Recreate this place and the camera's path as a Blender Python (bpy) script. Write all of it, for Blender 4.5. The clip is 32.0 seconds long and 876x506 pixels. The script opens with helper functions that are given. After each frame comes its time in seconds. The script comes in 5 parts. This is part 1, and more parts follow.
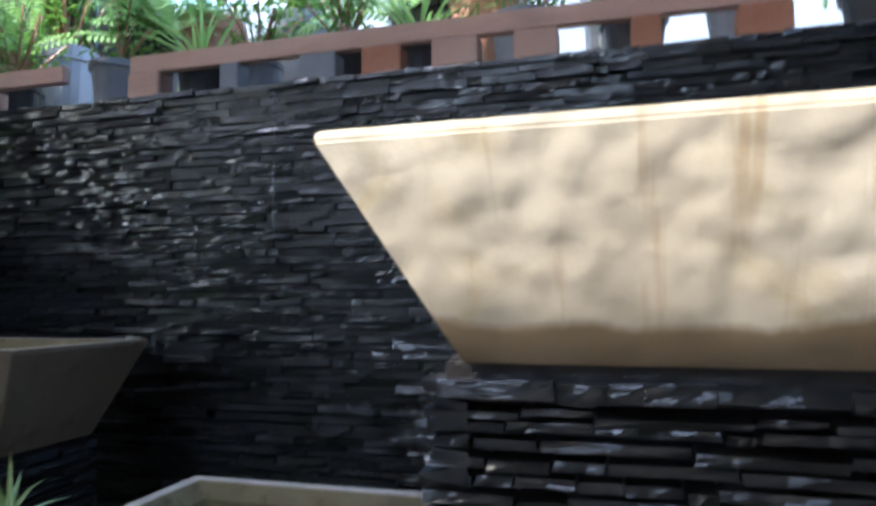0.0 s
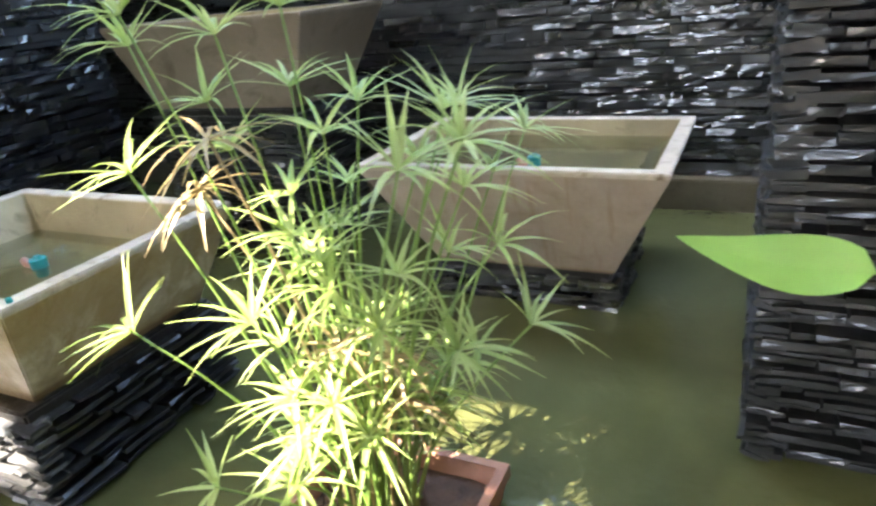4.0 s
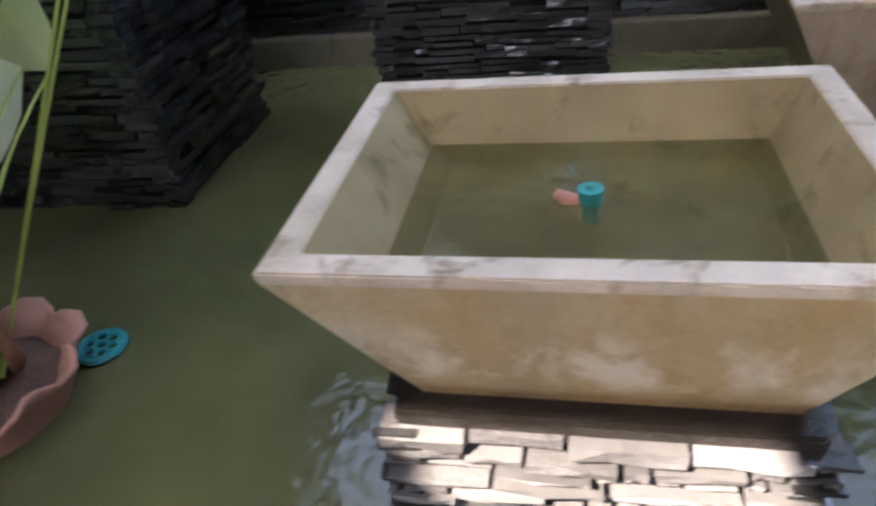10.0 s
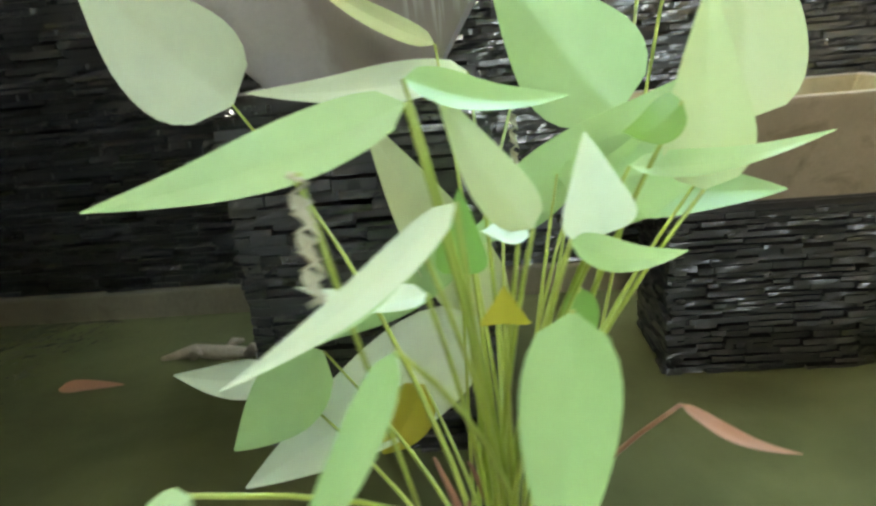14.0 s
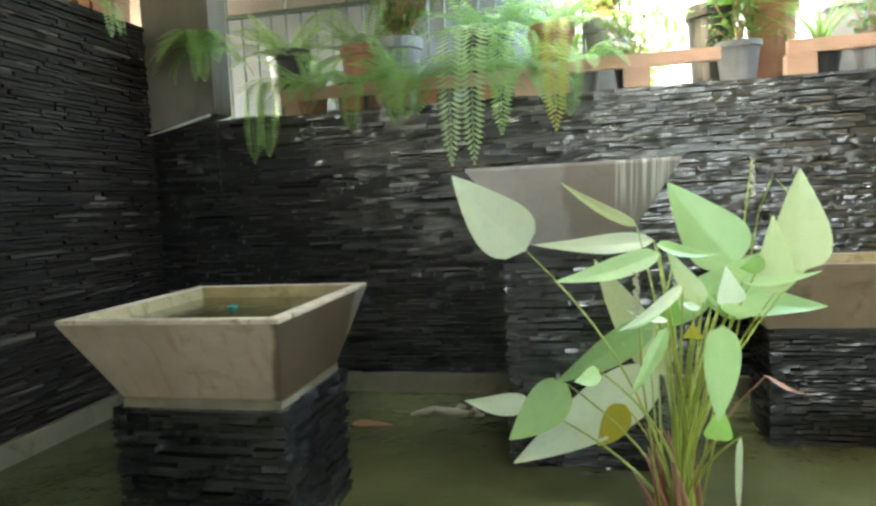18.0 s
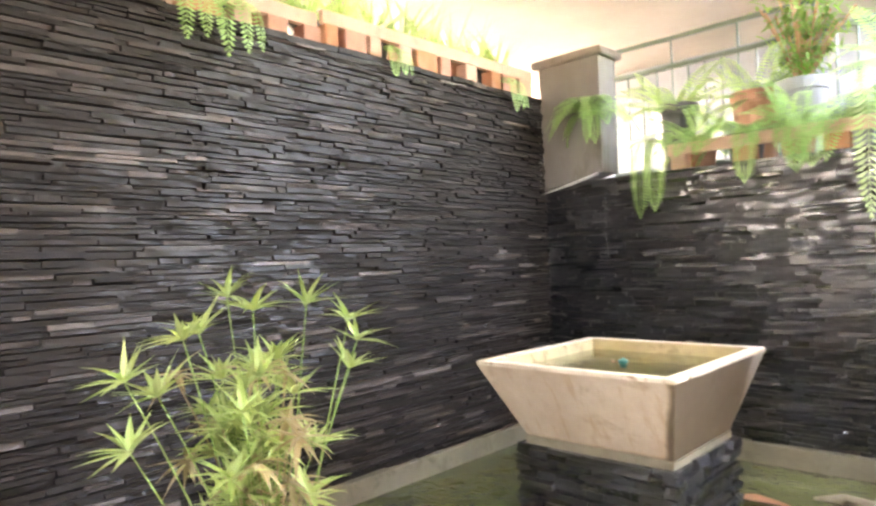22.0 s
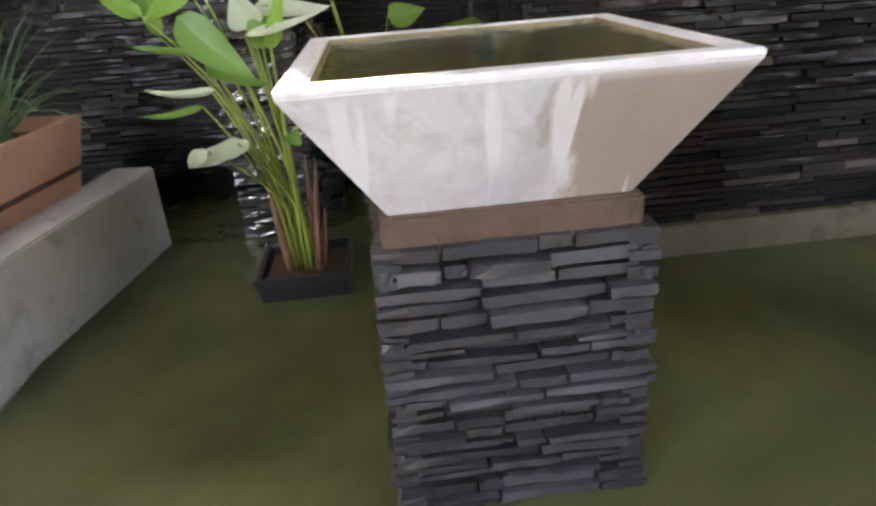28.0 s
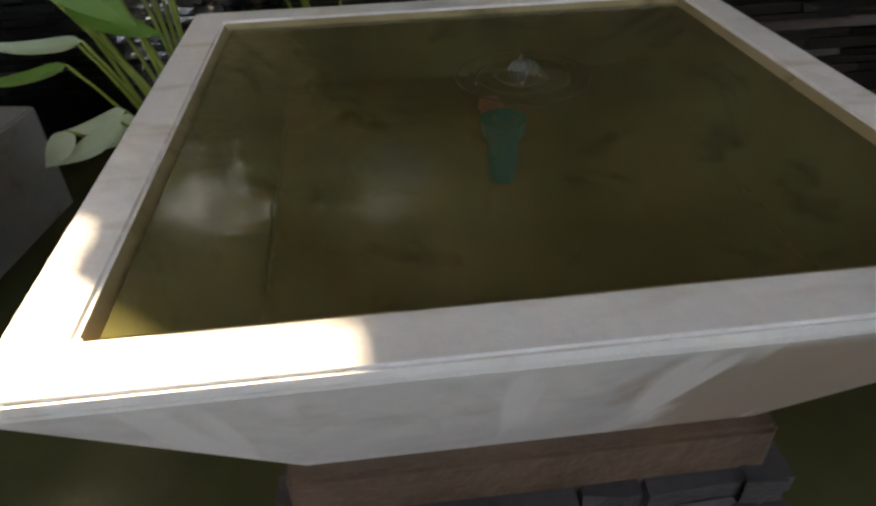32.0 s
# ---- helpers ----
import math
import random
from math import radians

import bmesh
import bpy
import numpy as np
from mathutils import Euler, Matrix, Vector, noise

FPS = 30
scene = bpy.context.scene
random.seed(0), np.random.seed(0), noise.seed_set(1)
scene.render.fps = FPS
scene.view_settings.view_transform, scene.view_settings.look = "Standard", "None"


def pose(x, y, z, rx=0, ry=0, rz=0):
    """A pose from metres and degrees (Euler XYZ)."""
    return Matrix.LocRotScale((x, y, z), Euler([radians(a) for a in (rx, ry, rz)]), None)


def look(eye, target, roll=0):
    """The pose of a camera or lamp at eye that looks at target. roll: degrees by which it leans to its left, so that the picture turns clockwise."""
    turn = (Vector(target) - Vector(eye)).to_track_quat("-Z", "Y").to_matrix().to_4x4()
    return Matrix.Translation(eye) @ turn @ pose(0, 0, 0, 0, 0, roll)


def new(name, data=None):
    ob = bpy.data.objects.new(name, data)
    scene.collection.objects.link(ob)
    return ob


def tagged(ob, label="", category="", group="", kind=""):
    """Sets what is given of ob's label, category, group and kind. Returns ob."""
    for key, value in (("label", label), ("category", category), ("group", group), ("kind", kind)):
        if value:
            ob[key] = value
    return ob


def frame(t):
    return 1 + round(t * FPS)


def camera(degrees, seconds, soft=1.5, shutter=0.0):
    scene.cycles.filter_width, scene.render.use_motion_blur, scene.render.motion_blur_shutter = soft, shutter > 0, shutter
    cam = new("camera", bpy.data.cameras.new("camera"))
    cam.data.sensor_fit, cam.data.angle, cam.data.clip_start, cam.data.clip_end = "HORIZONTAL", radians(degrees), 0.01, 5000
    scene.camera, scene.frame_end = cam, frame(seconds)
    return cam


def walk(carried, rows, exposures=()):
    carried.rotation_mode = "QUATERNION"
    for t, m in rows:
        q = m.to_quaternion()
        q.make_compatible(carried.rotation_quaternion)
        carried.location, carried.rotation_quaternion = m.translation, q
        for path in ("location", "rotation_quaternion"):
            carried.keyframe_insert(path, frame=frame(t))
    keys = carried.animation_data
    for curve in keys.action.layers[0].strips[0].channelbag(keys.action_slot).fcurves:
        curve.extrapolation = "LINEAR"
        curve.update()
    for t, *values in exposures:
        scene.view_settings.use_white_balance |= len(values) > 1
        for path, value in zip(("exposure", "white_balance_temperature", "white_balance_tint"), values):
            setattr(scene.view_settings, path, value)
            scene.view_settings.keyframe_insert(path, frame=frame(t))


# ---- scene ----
cam = camera(67.11, 32.0, 2.5, 0.5)


def aim(x, y, z, yaw, pitch, roll):
    """A pose: yaw to the left from +y, pitch up, roll as in look()."""
    a, b = radians(yaw), radians(pitch)
    d = Vector((-math.sin(a) * math.cos(b), math.cos(a) * math.cos(b), math.sin(b)))
    return look((x, y, z), Vector((x, y, z)) + d, roll)


PATH = [
    (0, aim(3.667, 2.396, 0.937, 15.34, 4.06, -0.35)),
    (0.5, aim(3.646, 2.394, 0.950, 18.53, -3.34, -4.50)),
    (1, aim(3.659, 2.379, 0.928, 22.52, -7.50, -4.89)),
    (1.5, aim(3.645, 2.330, 0.924, 24.80, -9.56, -4.15)),
    (2, aim(3.604, 2.214, 0.907, 23.32, -13.02, -3.59)),
    (2.5, aim(3.560, 2.136, 0.898, 22.98, -16.70, -4.84)),
    (3, aim(3.532, 2.049, 0.897, 24.02, -19.98, -5.89)),
    (3.5, aim(3.496, 2.002, 0.880, 27.13, -22.15, -6.57)),
    (5.5, aim(2.910, 2.008, 0.840, 22.70, -24.33, -1.27)),
    (6, aim(2.837, 2.002, 0.819, 20.56, -29.25, -2.93)),
    (6.5, aim(2.705, 2.010, 0.786, 25.91, -30.64, -2.31)),
    (7, aim(2.609, 2.030, 0.790, 30.23, -33.75, -5.57)),
    (7.5, aim(2.491, 2.019, 0.786, 27.67, -34.48, -6.18)),
    (8, aim(2.348, 1.991, 0.805, 26.24, -36.02, -7.81)),
    (8.5, aim(2.190, 1.980, 0.812, 29.51, -37.60, -8.28)),
    (9, aim(2.057, 2.034, 0.843, 28.55, -34.64, -10.51)),
    (9.5, aim(1.936, 2.059, 0.838, 21.69, -35.55, -6.98)),
    (10, aim(1.772, 2.020, 0.847, 14.66, -35.09, -7.66)),
    (10.5, aim(1.574, 1.969, 0.861, 21.51, -35.00, -9.66)),
    (11, aim(1.398, 1.989, 0.867, 22.42, -33.15, -11.78)),
    (11.5, aim(1.237, 1.962, 0.916, 20.89, -30.69, -10.13)),
    (12, aim(1.042, 1.951, 0.998, 19.36, -30.99, -12.28)),
    (12.5, aim(0.920, 1.913, 1.019, 23.67, -28.42, -11.87)),
    (13, aim(0.833, 1.941, 1.040, 18.10, -21.91, -9.35)),
    (13.5, aim(0.787, 1.941, 1.066, 12.56, -19.60, -7.15)),
    (15.5, aim(-0.215, 1.464, 1.049, -14.85, -9.90, -3.67)),
    (16, aim(-0.198, 1.486, 1.011, -7.50, -6.42, -2.63)),
    (16.5, aim(-0.289, 1.436, 1.005, -3.36, -5.04, -3.42)),
    (17, aim(-0.295, 1.428, 0.988, -1.37, -3.43, -3.33)),
    (17.5, aim(-0.006, 0.891, 1.114, 6.19, -5.25, -2.85)),
    (18, aim(0.249, 0.408, 1.201, 12.55, -4.61, -2.74)),
    (18.5, aim(0.255, 0.414, 1.204, 14.78, -4.78, -2.24)),
    (19, aim(0.264, 0.414, 1.214, 18.43, -3.70, -2.07)),
    (19.5, aim(0.244, 0.380, 1.215, 23.66, -2.67, -1.72)),
    (20, aim(0.236, 0.366, 1.217, 27.23, -2.90, -1.76)),
    (20.5, aim(0.245, 0.340, 1.214, 31.33, -3.76, -1.73)),
    (21, aim(0.234, 0.298, 1.216, 35.62, -3.01, -2.74)),
    (21.5, aim(0.224, 0.268, 1.246, 40.06, -1.52, -3.84)),
    (22, aim(0.216, 0.256, 1.263, 43.52, 0.71, -2.27)),
    (22.5, aim(0.216, 0.239, 1.281, 48.08, 2.30, -2.17)),
    (23, aim(0.199, 0.188, 1.271, 55.34, 1.80, -1.92)),
    (23.5, aim(0.190, 0.194, 1.190, 61.41, -1.56, -2.66)),
    (24, aim(0.179, 0.195, 1.180, 68.09, -5.08, -2.66)),
    (24.5, aim(0.103, 0.158, 1.201, 72.01, -7.66, -2.86)),
    (25, aim(0.032, 0.070, 1.184, 75.69, -9.27, -3.65)),
    (25.5, aim(-0.033, -0.013, 1.146, 80.02, -10.66, -3.85)),
    (26, aim(-0.058, -0.094, 1.109, 85.47, -14.19, -2.94)),
    (26.5, aim(-0.103, -0.159, 1.079, 91.49, -18.22, -3.91)),
    (28.5, aim(-0.682, -0.425, 1.012, 83.10, -25.95, -3.98)),
    (29, aim(-0.796, -0.428, 1.020, 78.94, -24.41, -1.55)),
    (29.5, aim(-0.948, -0.403, 1.037, 79.62, -22.80, -0.95)),
    (30, aim(-1.060, -0.378, 1.037, 80.51, -22.49, 0.66)),
    (30.5, aim(-1.152, -0.385, 1.062, 77.30, -23.44, -0.22)),
    (31, aim(-1.203, -0.399, 1.098, 76.37, -27.84, -1.07)),
    (31.5, aim(-1.251, -0.378, 1.111, 78.16, -32.40, -0.10)),
    (32, aim(-1.289, -0.301, 1.140, 84.55, -36.38, -1.85)),
]
EXPOSURE = [(0, 3.8, 6000, 10), (1, 4.8, 7500, 6), (2, 5.6, 8300, 1), (3, 5.7, 7500, 3), (5.5, 4.7, 7200, 15), (7, 4.45, 6800, 17), (8, 4.7, 6800, 17), (9, 4.6, 7700, 19), (10, 4.8, 7700, 19), (12, 5.9, 8400, 25), (13, 5.6, 9100, 10), (16, 5.8, 10200, -6), (18, 5.7, 9500, 0), (19, 5.85, 9100, 8), (21, 6.7, 10300, 24), (23, 7.85, 10000, 22), (24, 7.85, 9700, 21), (25, 7.65, 9500, 19), (26.5, 5.9, 9500, 20), (28.5, 5.7, 9900, 19), (30, 5.0, 9900, 17), (31, 5.05, 9800, 15), (32, 4.3, 9800, 14)]
walk(cam, PATH, EXPOSURE)

# ---- light ----
SUN_EL, SUN_AZ = 50.0, -40.0         # degrees; azimuth from south towards east
world = bpy.data.worlds.new("sky")
scene.world = world
world.use_nodes = True
wn = world.node_tree
sky = wn.nodes.new("ShaderNodeTexSky")
sky.sky_type, sky.sun_disc = "NISHITA", False
sky.sun_elevation, sky.sun_rotation = radians(SUN_EL), radians(180 - SUN_AZ)
sky.air_density, sky.dust_density = 1.0, 2.0
wn.links.new(sky.outputs[0], wn.nodes["Background"].inputs[0])
wn.nodes["Background"].inputs[1].default_value = 0.15
sun = new("sun", bpy.data.lights.new("sun", "SUN"))
sun.data.energy, sun.data.angle, sun.data.color = 1.2, radians(0.6), (1.0, 0.95, 0.86)
TO_SUN = Vector((math.sin(radians(SUN_AZ)) * math.cos(radians(SUN_EL)), -math.cos(radians(SUN_AZ)) * math.cos(radians(SUN_EL)), math.sin(radians(SUN_EL))))
sun.matrix_world = look(TO_SUN * 20, (0, 0, 0))

# ---- the plan, in metres ----
Y_NORTH, X_WEST, Z_NORTH, Z_WEST = 4.844, -2.885, 1.85, 2.56
Y_RETURN, X_RECESS, Z_RECESS = 0.15, -4.25, 1.95
WATER, FLOOR = -0.13, -0.45
X_EAST, Y_PARAPET, Z_PARAPET = 5.4, -1.62, 0.25


# ---- materials ----
def material(name, rough=0.6, metal=0.0, spec=0.5):
    m = bpy.data.materials.new(name)
    m.use_nodes = True
    b = m.node_tree.nodes["Principled BSDF"]
    b.inputs["Roughness"].default_value = rough
    b.inputs["Metallic"].default_value = metal
    b.inputs["Specular IOR Level"].default_value = spec
    return m, m.node_tree, b


def ramp(nt, source, stops):
    r = nt.nodes.new("ShaderNodeValToRGB")
    while len(r.color_ramp.elements) < len(stops):
        r.color_ramp.elements.new(0.5)
    for e, (pos, col) in zip(r.color_ramp.elements, stops):
        e.position, e.color = pos, (*col, 1)
    nt.links.new(source, r.inputs[0])
    return r.outputs[0]


def noise_tex(nt, scale, detail=4.0, stretch=(1, 1, 1), coord="Object", rough=0.6, distortion=0.0):
    tc = nt.nodes.new("ShaderNodeNewGeometry" if coord == "Position" else "ShaderNodeTexCoord")
    mp = nt.nodes.new("ShaderNodeMapping")
    mp.inputs["Scale"].default_value = stretch
    n = nt.nodes.new("ShaderNodeTexNoise")
    n.inputs["Scale"].default_value, n.inputs["Detail"].default_value = scale, detail
    n.inputs["Roughness"].default_value, n.inputs["Distortion"].default_value = rough, distortion
    nt.links.new(tc.outputs[coord], mp.inputs[0])
    nt.links.new(mp.outputs[0], n.inputs["Vector"])
    return n.outputs["Fac"]


def mix(nt, fac, a, b, blend="MIX"):
    m = nt.nodes.new("ShaderNodeMix")
    m.data_type, m.blend_type = "RGBA", blend
    for sock, v in ((m.inputs[0], fac), (m.inputs[6], a), (m.inputs[7], b)):
        if isinstance(v, (int, float)):
            sock.default_value = v
        elif isinstance(v, tuple):
            sock.default_value = (*v, 1)
        else:
            nt.links.new(v, sock)
    return m.outputs[2]


def bump(nt, b, height, strength=0.4, distance=0.01):
    n = nt.nodes.new("ShaderNodeBump")
    n.inputs["Strength"].default_value, n.inputs["Distance"].default_value = strength, distance
    nt.links.new(height, n.inputs["Height"])
    nt.links.new(n.outputs[0], b.inputs["Normal"])


def maths(nt, op, a, b=0.0):
    m = nt.nodes.new("ShaderNodeMath")
    m.operation = op
    for sock, v in zip(m.inputs, (a, b)):
        if isinstance(v, (int, float)):
            sock.default_value = v
        else:
            nt.links.new(v, sock)
    return m.outputs[0]


def per_piece(nt):
    """A random number for each piece, whether an object or an island of a joined mesh."""
    o = nt.nodes.new("ShaderNodeObjectInfo")
    g = nt.nodes.new("ShaderNodeNewGeometry")
    return maths(nt, "FRACT", maths(nt, "ADD", o.outputs["Random"], g.outputs["Random Per Island"]))


def slate_material(name, dark, light, rough_lo, rough_hi, wet=0.0, mids=(0.6, 0.9), blotched=1.2):
    m, nt, b = material(name)
    b.inputs["Coat Weight"].default_value, b.inputs["Coat Roughness"].default_value, b.inputs["Coat IOR"].default_value = wet, 0.05, 1.75
    r = per_piece(nt)
    grain = noise_tex(nt, 130, 6, (0.6, 0.6, 1), "Position", 0.7)
    blotch = noise_tex(nt, 22, 3, (0.6, 0.6, 1), "Position")
    c = ramp(nt, r, [(0.0, dark), (mids[0], tuple(x * 0.88 + y * 0.12 for x, y in zip(dark, light))), (mids[1], tuple(x * 0.6 + y * 0.4 for x, y in zip(dark, light))), (1.0, light)])
    c = mix(nt, maths(nt, "MULTIPLY", grain, 0.5), c, tuple(x * 0.35 for x in dark))
    c = mix(nt, maths(nt, "MULTIPLY", blotch, 0.3), c, tuple(x * blotched for x in light))
    nt.links.new(c, b.inputs["Base Color"])
    rr = maths(nt, "MULTIPLY_ADD", maths(nt, "FRACT", maths(nt, "MULTIPLY", r, 7.3)), rough_hi - rough_lo)
    nt.nodes[-1].inputs[2].default_value = rough_lo
    nt.links.new(maths(nt, "ADD", rr, maths(nt, "MULTIPLY", maths(nt, "SUBTRACT", grain, 0.5), 0.35)), b.inputs["Roughness"])
    bump(nt, b, maths(nt, "ADD", grain, maths(nt, "MULTIPLY", blotch, 1.5)), 0.6, 0.006)
    film = nt.nodes.new("ShaderNodeBump")
    film.inputs["Strength"].default_value, film.inputs["Distance"].default_value = 0.45, 0.012
    nt.links.new(noise_tex(nt, 55, 2, (0.16, 0.16, 1.0), "Position"), film.inputs["Height"])
    nt.links.new(film.outputs[0], b.inputs["Coat Normal"])
    return m


SLATE_WET = slate_material("wet_slate", (0.004, 0.0043, 0.005), (0.020, 0.020, 0.023), 0.15, 0.5, 1.0)
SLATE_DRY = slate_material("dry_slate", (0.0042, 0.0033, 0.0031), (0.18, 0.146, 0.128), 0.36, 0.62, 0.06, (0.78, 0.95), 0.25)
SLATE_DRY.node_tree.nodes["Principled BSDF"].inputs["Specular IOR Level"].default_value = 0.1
SLATE_DAMP = slate_material("damp_slate", (0.005, 0.005, 0.0055), (0.020, 0.0195, 0.019), 0.35, 0.65, 0.3)
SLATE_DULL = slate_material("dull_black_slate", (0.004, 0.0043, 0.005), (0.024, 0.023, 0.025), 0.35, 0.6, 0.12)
# Pale copy of the slate, with sunlight put into its colour.
SLATE_LIT = slate_material("sunlit_slate", (0.05, 0.05, 0.054), (0.30, 0.295, 0.31), 0.25, 0.5, 0.5)
SLATE_PED = slate_material("pedestal_slate", (0.009, 0.0085, 0.011), (0.10, 0.095, 0.105), 0.3, 0.6, 0.3)


def mottled(name, a, b_, c=None, scale=4.0, fine=40.0, rough=0.7, bumpy=0.3, spec=0.5, stretch=(1, 1, 1), rough_var=0.15):
    m, nt, b = material(name, rough, 0.0, spec)
    big = noise_tex(nt, scale, 5, stretch)
    small = noise_tex(nt, fine, 5, stretch)
    col = ramp(nt, big, [(0.32, a), (0.68, b_)])
    if c:
        col = mix(nt, ramp(nt, noise_tex(nt, scale * 2.3, 6, stretch, distortion=0.5), [(0.55, (0, 0, 0)), (0.72, (1, 1, 1))]), col, c)
    col = mix(nt, maths(nt, "MULTIPLY", small, 0.35), col, tuple(x * 0.55 for x in a))
    nt.links.new(col, b.inputs["Base Color"])
    nt.links.new(maths(nt, "ADD", maths(nt, "MULTIPLY", maths(nt, "SUBTRACT", big, 0.5), rough_var * 2), rough), b.inputs["Roughness"])
    bump(nt, b, maths(nt, "ADD", small, maths(nt, "MULTIPLY", big, 2)), bumpy, 0.01)
    return m


def stained(m, height, colour):
    """Brown seepage along the foot of a bowl, with a ragged upper edge."""
    nt = m.node_tree
    b = nt.nodes["Principled BSDF"]
    old = b.inputs["Base Color"].links[0].from_socket
    tc = nt.nodes.new("ShaderNodeTexCoord")
    sp = nt.nodes.new("ShaderNodeSeparateXYZ")
    nt.links.new(tc.outputs["Object"], sp.inputs[0])
    edge = maths(nt, "SUBTRACT", maths(nt, "ADD", height, maths(nt, "MULTIPLY", noise_tex(nt, 7, 4, (1, 1, 0.3)), height * 1.6)), sp.outputs[2])
    fac = ramp(nt, maths(nt, "MULTIPLY", edge, 36.0), [(0.25, (0, 0, 0)), (0.75, (0.85, 0.85, 0.85))])
    streak = ramp(nt, noise_tex(nt, 26, 3, (1, 0.3, 0.06)), [(0.56, (0, 0, 0)), (0.70, (0.45, 0.45, 0.45))])
    nt.links.new(mix(nt, streak, mix(nt, fac, old, colour), tuple(c * 1.5 for c in colour)), b.inputs["Base Color"])
    return m


BOWL_BEIGE = mottled("beige_terrazzo", (0.33, 0.245, 0.175), (0.48, 0.38, 0.29), (0.31, 0.23, 0.16), 3.0, 60, 0.5, 0.15)
BOWL_DULL = mottled("dull_brown_terrazzo", (0.19, 0.14, 0.09), (0.29, 0.22, 0.15), (0.13, 0.085, 0.045), 3.0, 60, 0.5, 0.15)
BOWL_WHITE = mottled("white_terrazzo", (0.74, 0.73, 0.71), (0.84, 0.83, 0.81), (0.66, 0.62, 0.56), 3.0, 70, 0.45, 0.12)
BOWL_OLIVE = mottled("olive_stained_terrazzo", (0.44, 0.34, 0.20), (0.62, 0.52, 0.38), (0.30, 0.20, 0.09), 4.0, 60, 0.5, 0.2)
BOWL_RIM = mottled("worn_pale_rim", (0.40, 0.32, 0.23), (0.64, 0.55, 0.43), (0.17, 0.105, 0.05), 7.0, 60, 0.55, 0.3)
BOWL_CREAM = mottled("cream_terrazzo", (0.44, 0.37, 0.27), (0.56, 0.49, 0.38), (0.42, 0.34, 0.21), 3.2, 34, 0.5, 0.28)
BOWL_STREAKED = mottled("streaked_grey_terrazzo", (0.42, 0.38, 0.36), (0.50, 0.46, 0.44), (0.36, 0.30, 0.27), 2.5, 60, 0.55, 0.12)
BOWL_INSIDE = mottled("algae_stained_bowl", (0.22, 0.165, 0.075), (0.38, 0.30, 0.16), (0.13, 0.095, 0.03), 5.0, 40, 0.6, 0.2)
stained(BOWL_BEIGE, 0.013, (0.16, 0.09, 0.04))
stained(BOWL_OLIVE, 0.022, (0.11, 0.055, 0.02))
stained(BOWL_CREAM, 0.036, (0.17, 0.105, 0.045))
cnt = BOWL_CREAM.node_tree
bump(cnt, cnt.nodes["Principled BSDF"], maths(cnt, "ADD", noise_tex(cnt, 5.5, 2), maths(cnt, "MULTIPLY", noise_tex(cnt, 60, 4), 0.03)), 0.7, 0.04)
stained(BOWL_WHITE, 0.005, (0.30, 0.24, 0.18))


def dripped(m):
    """Pale lime drips over the browner half of a bowl."""
    nt = m.node_tree
    p = nt.nodes["Principled BSDF"]
    old = p.inputs["Base Color"].links[0].from_socket
    tc, sp = nt.nodes.new("ShaderNodeTexCoord"), nt.nodes.new("ShaderNodeSeparateXYZ")
    nt.links.new(tc.outputs["Object"], sp.inputs[0])
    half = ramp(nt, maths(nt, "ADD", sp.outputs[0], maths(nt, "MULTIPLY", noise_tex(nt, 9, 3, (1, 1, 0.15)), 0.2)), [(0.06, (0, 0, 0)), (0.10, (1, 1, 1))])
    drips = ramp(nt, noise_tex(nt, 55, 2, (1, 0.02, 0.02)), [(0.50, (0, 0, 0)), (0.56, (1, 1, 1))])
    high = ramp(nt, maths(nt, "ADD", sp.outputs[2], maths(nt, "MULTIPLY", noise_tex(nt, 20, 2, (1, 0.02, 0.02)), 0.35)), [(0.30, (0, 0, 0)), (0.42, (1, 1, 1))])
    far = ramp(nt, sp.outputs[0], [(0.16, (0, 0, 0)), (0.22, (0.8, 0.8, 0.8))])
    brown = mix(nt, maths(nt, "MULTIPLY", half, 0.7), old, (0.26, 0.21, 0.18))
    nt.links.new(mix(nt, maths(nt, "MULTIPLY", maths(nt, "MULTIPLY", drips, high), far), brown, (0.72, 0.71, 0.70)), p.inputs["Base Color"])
    return m


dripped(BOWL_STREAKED)


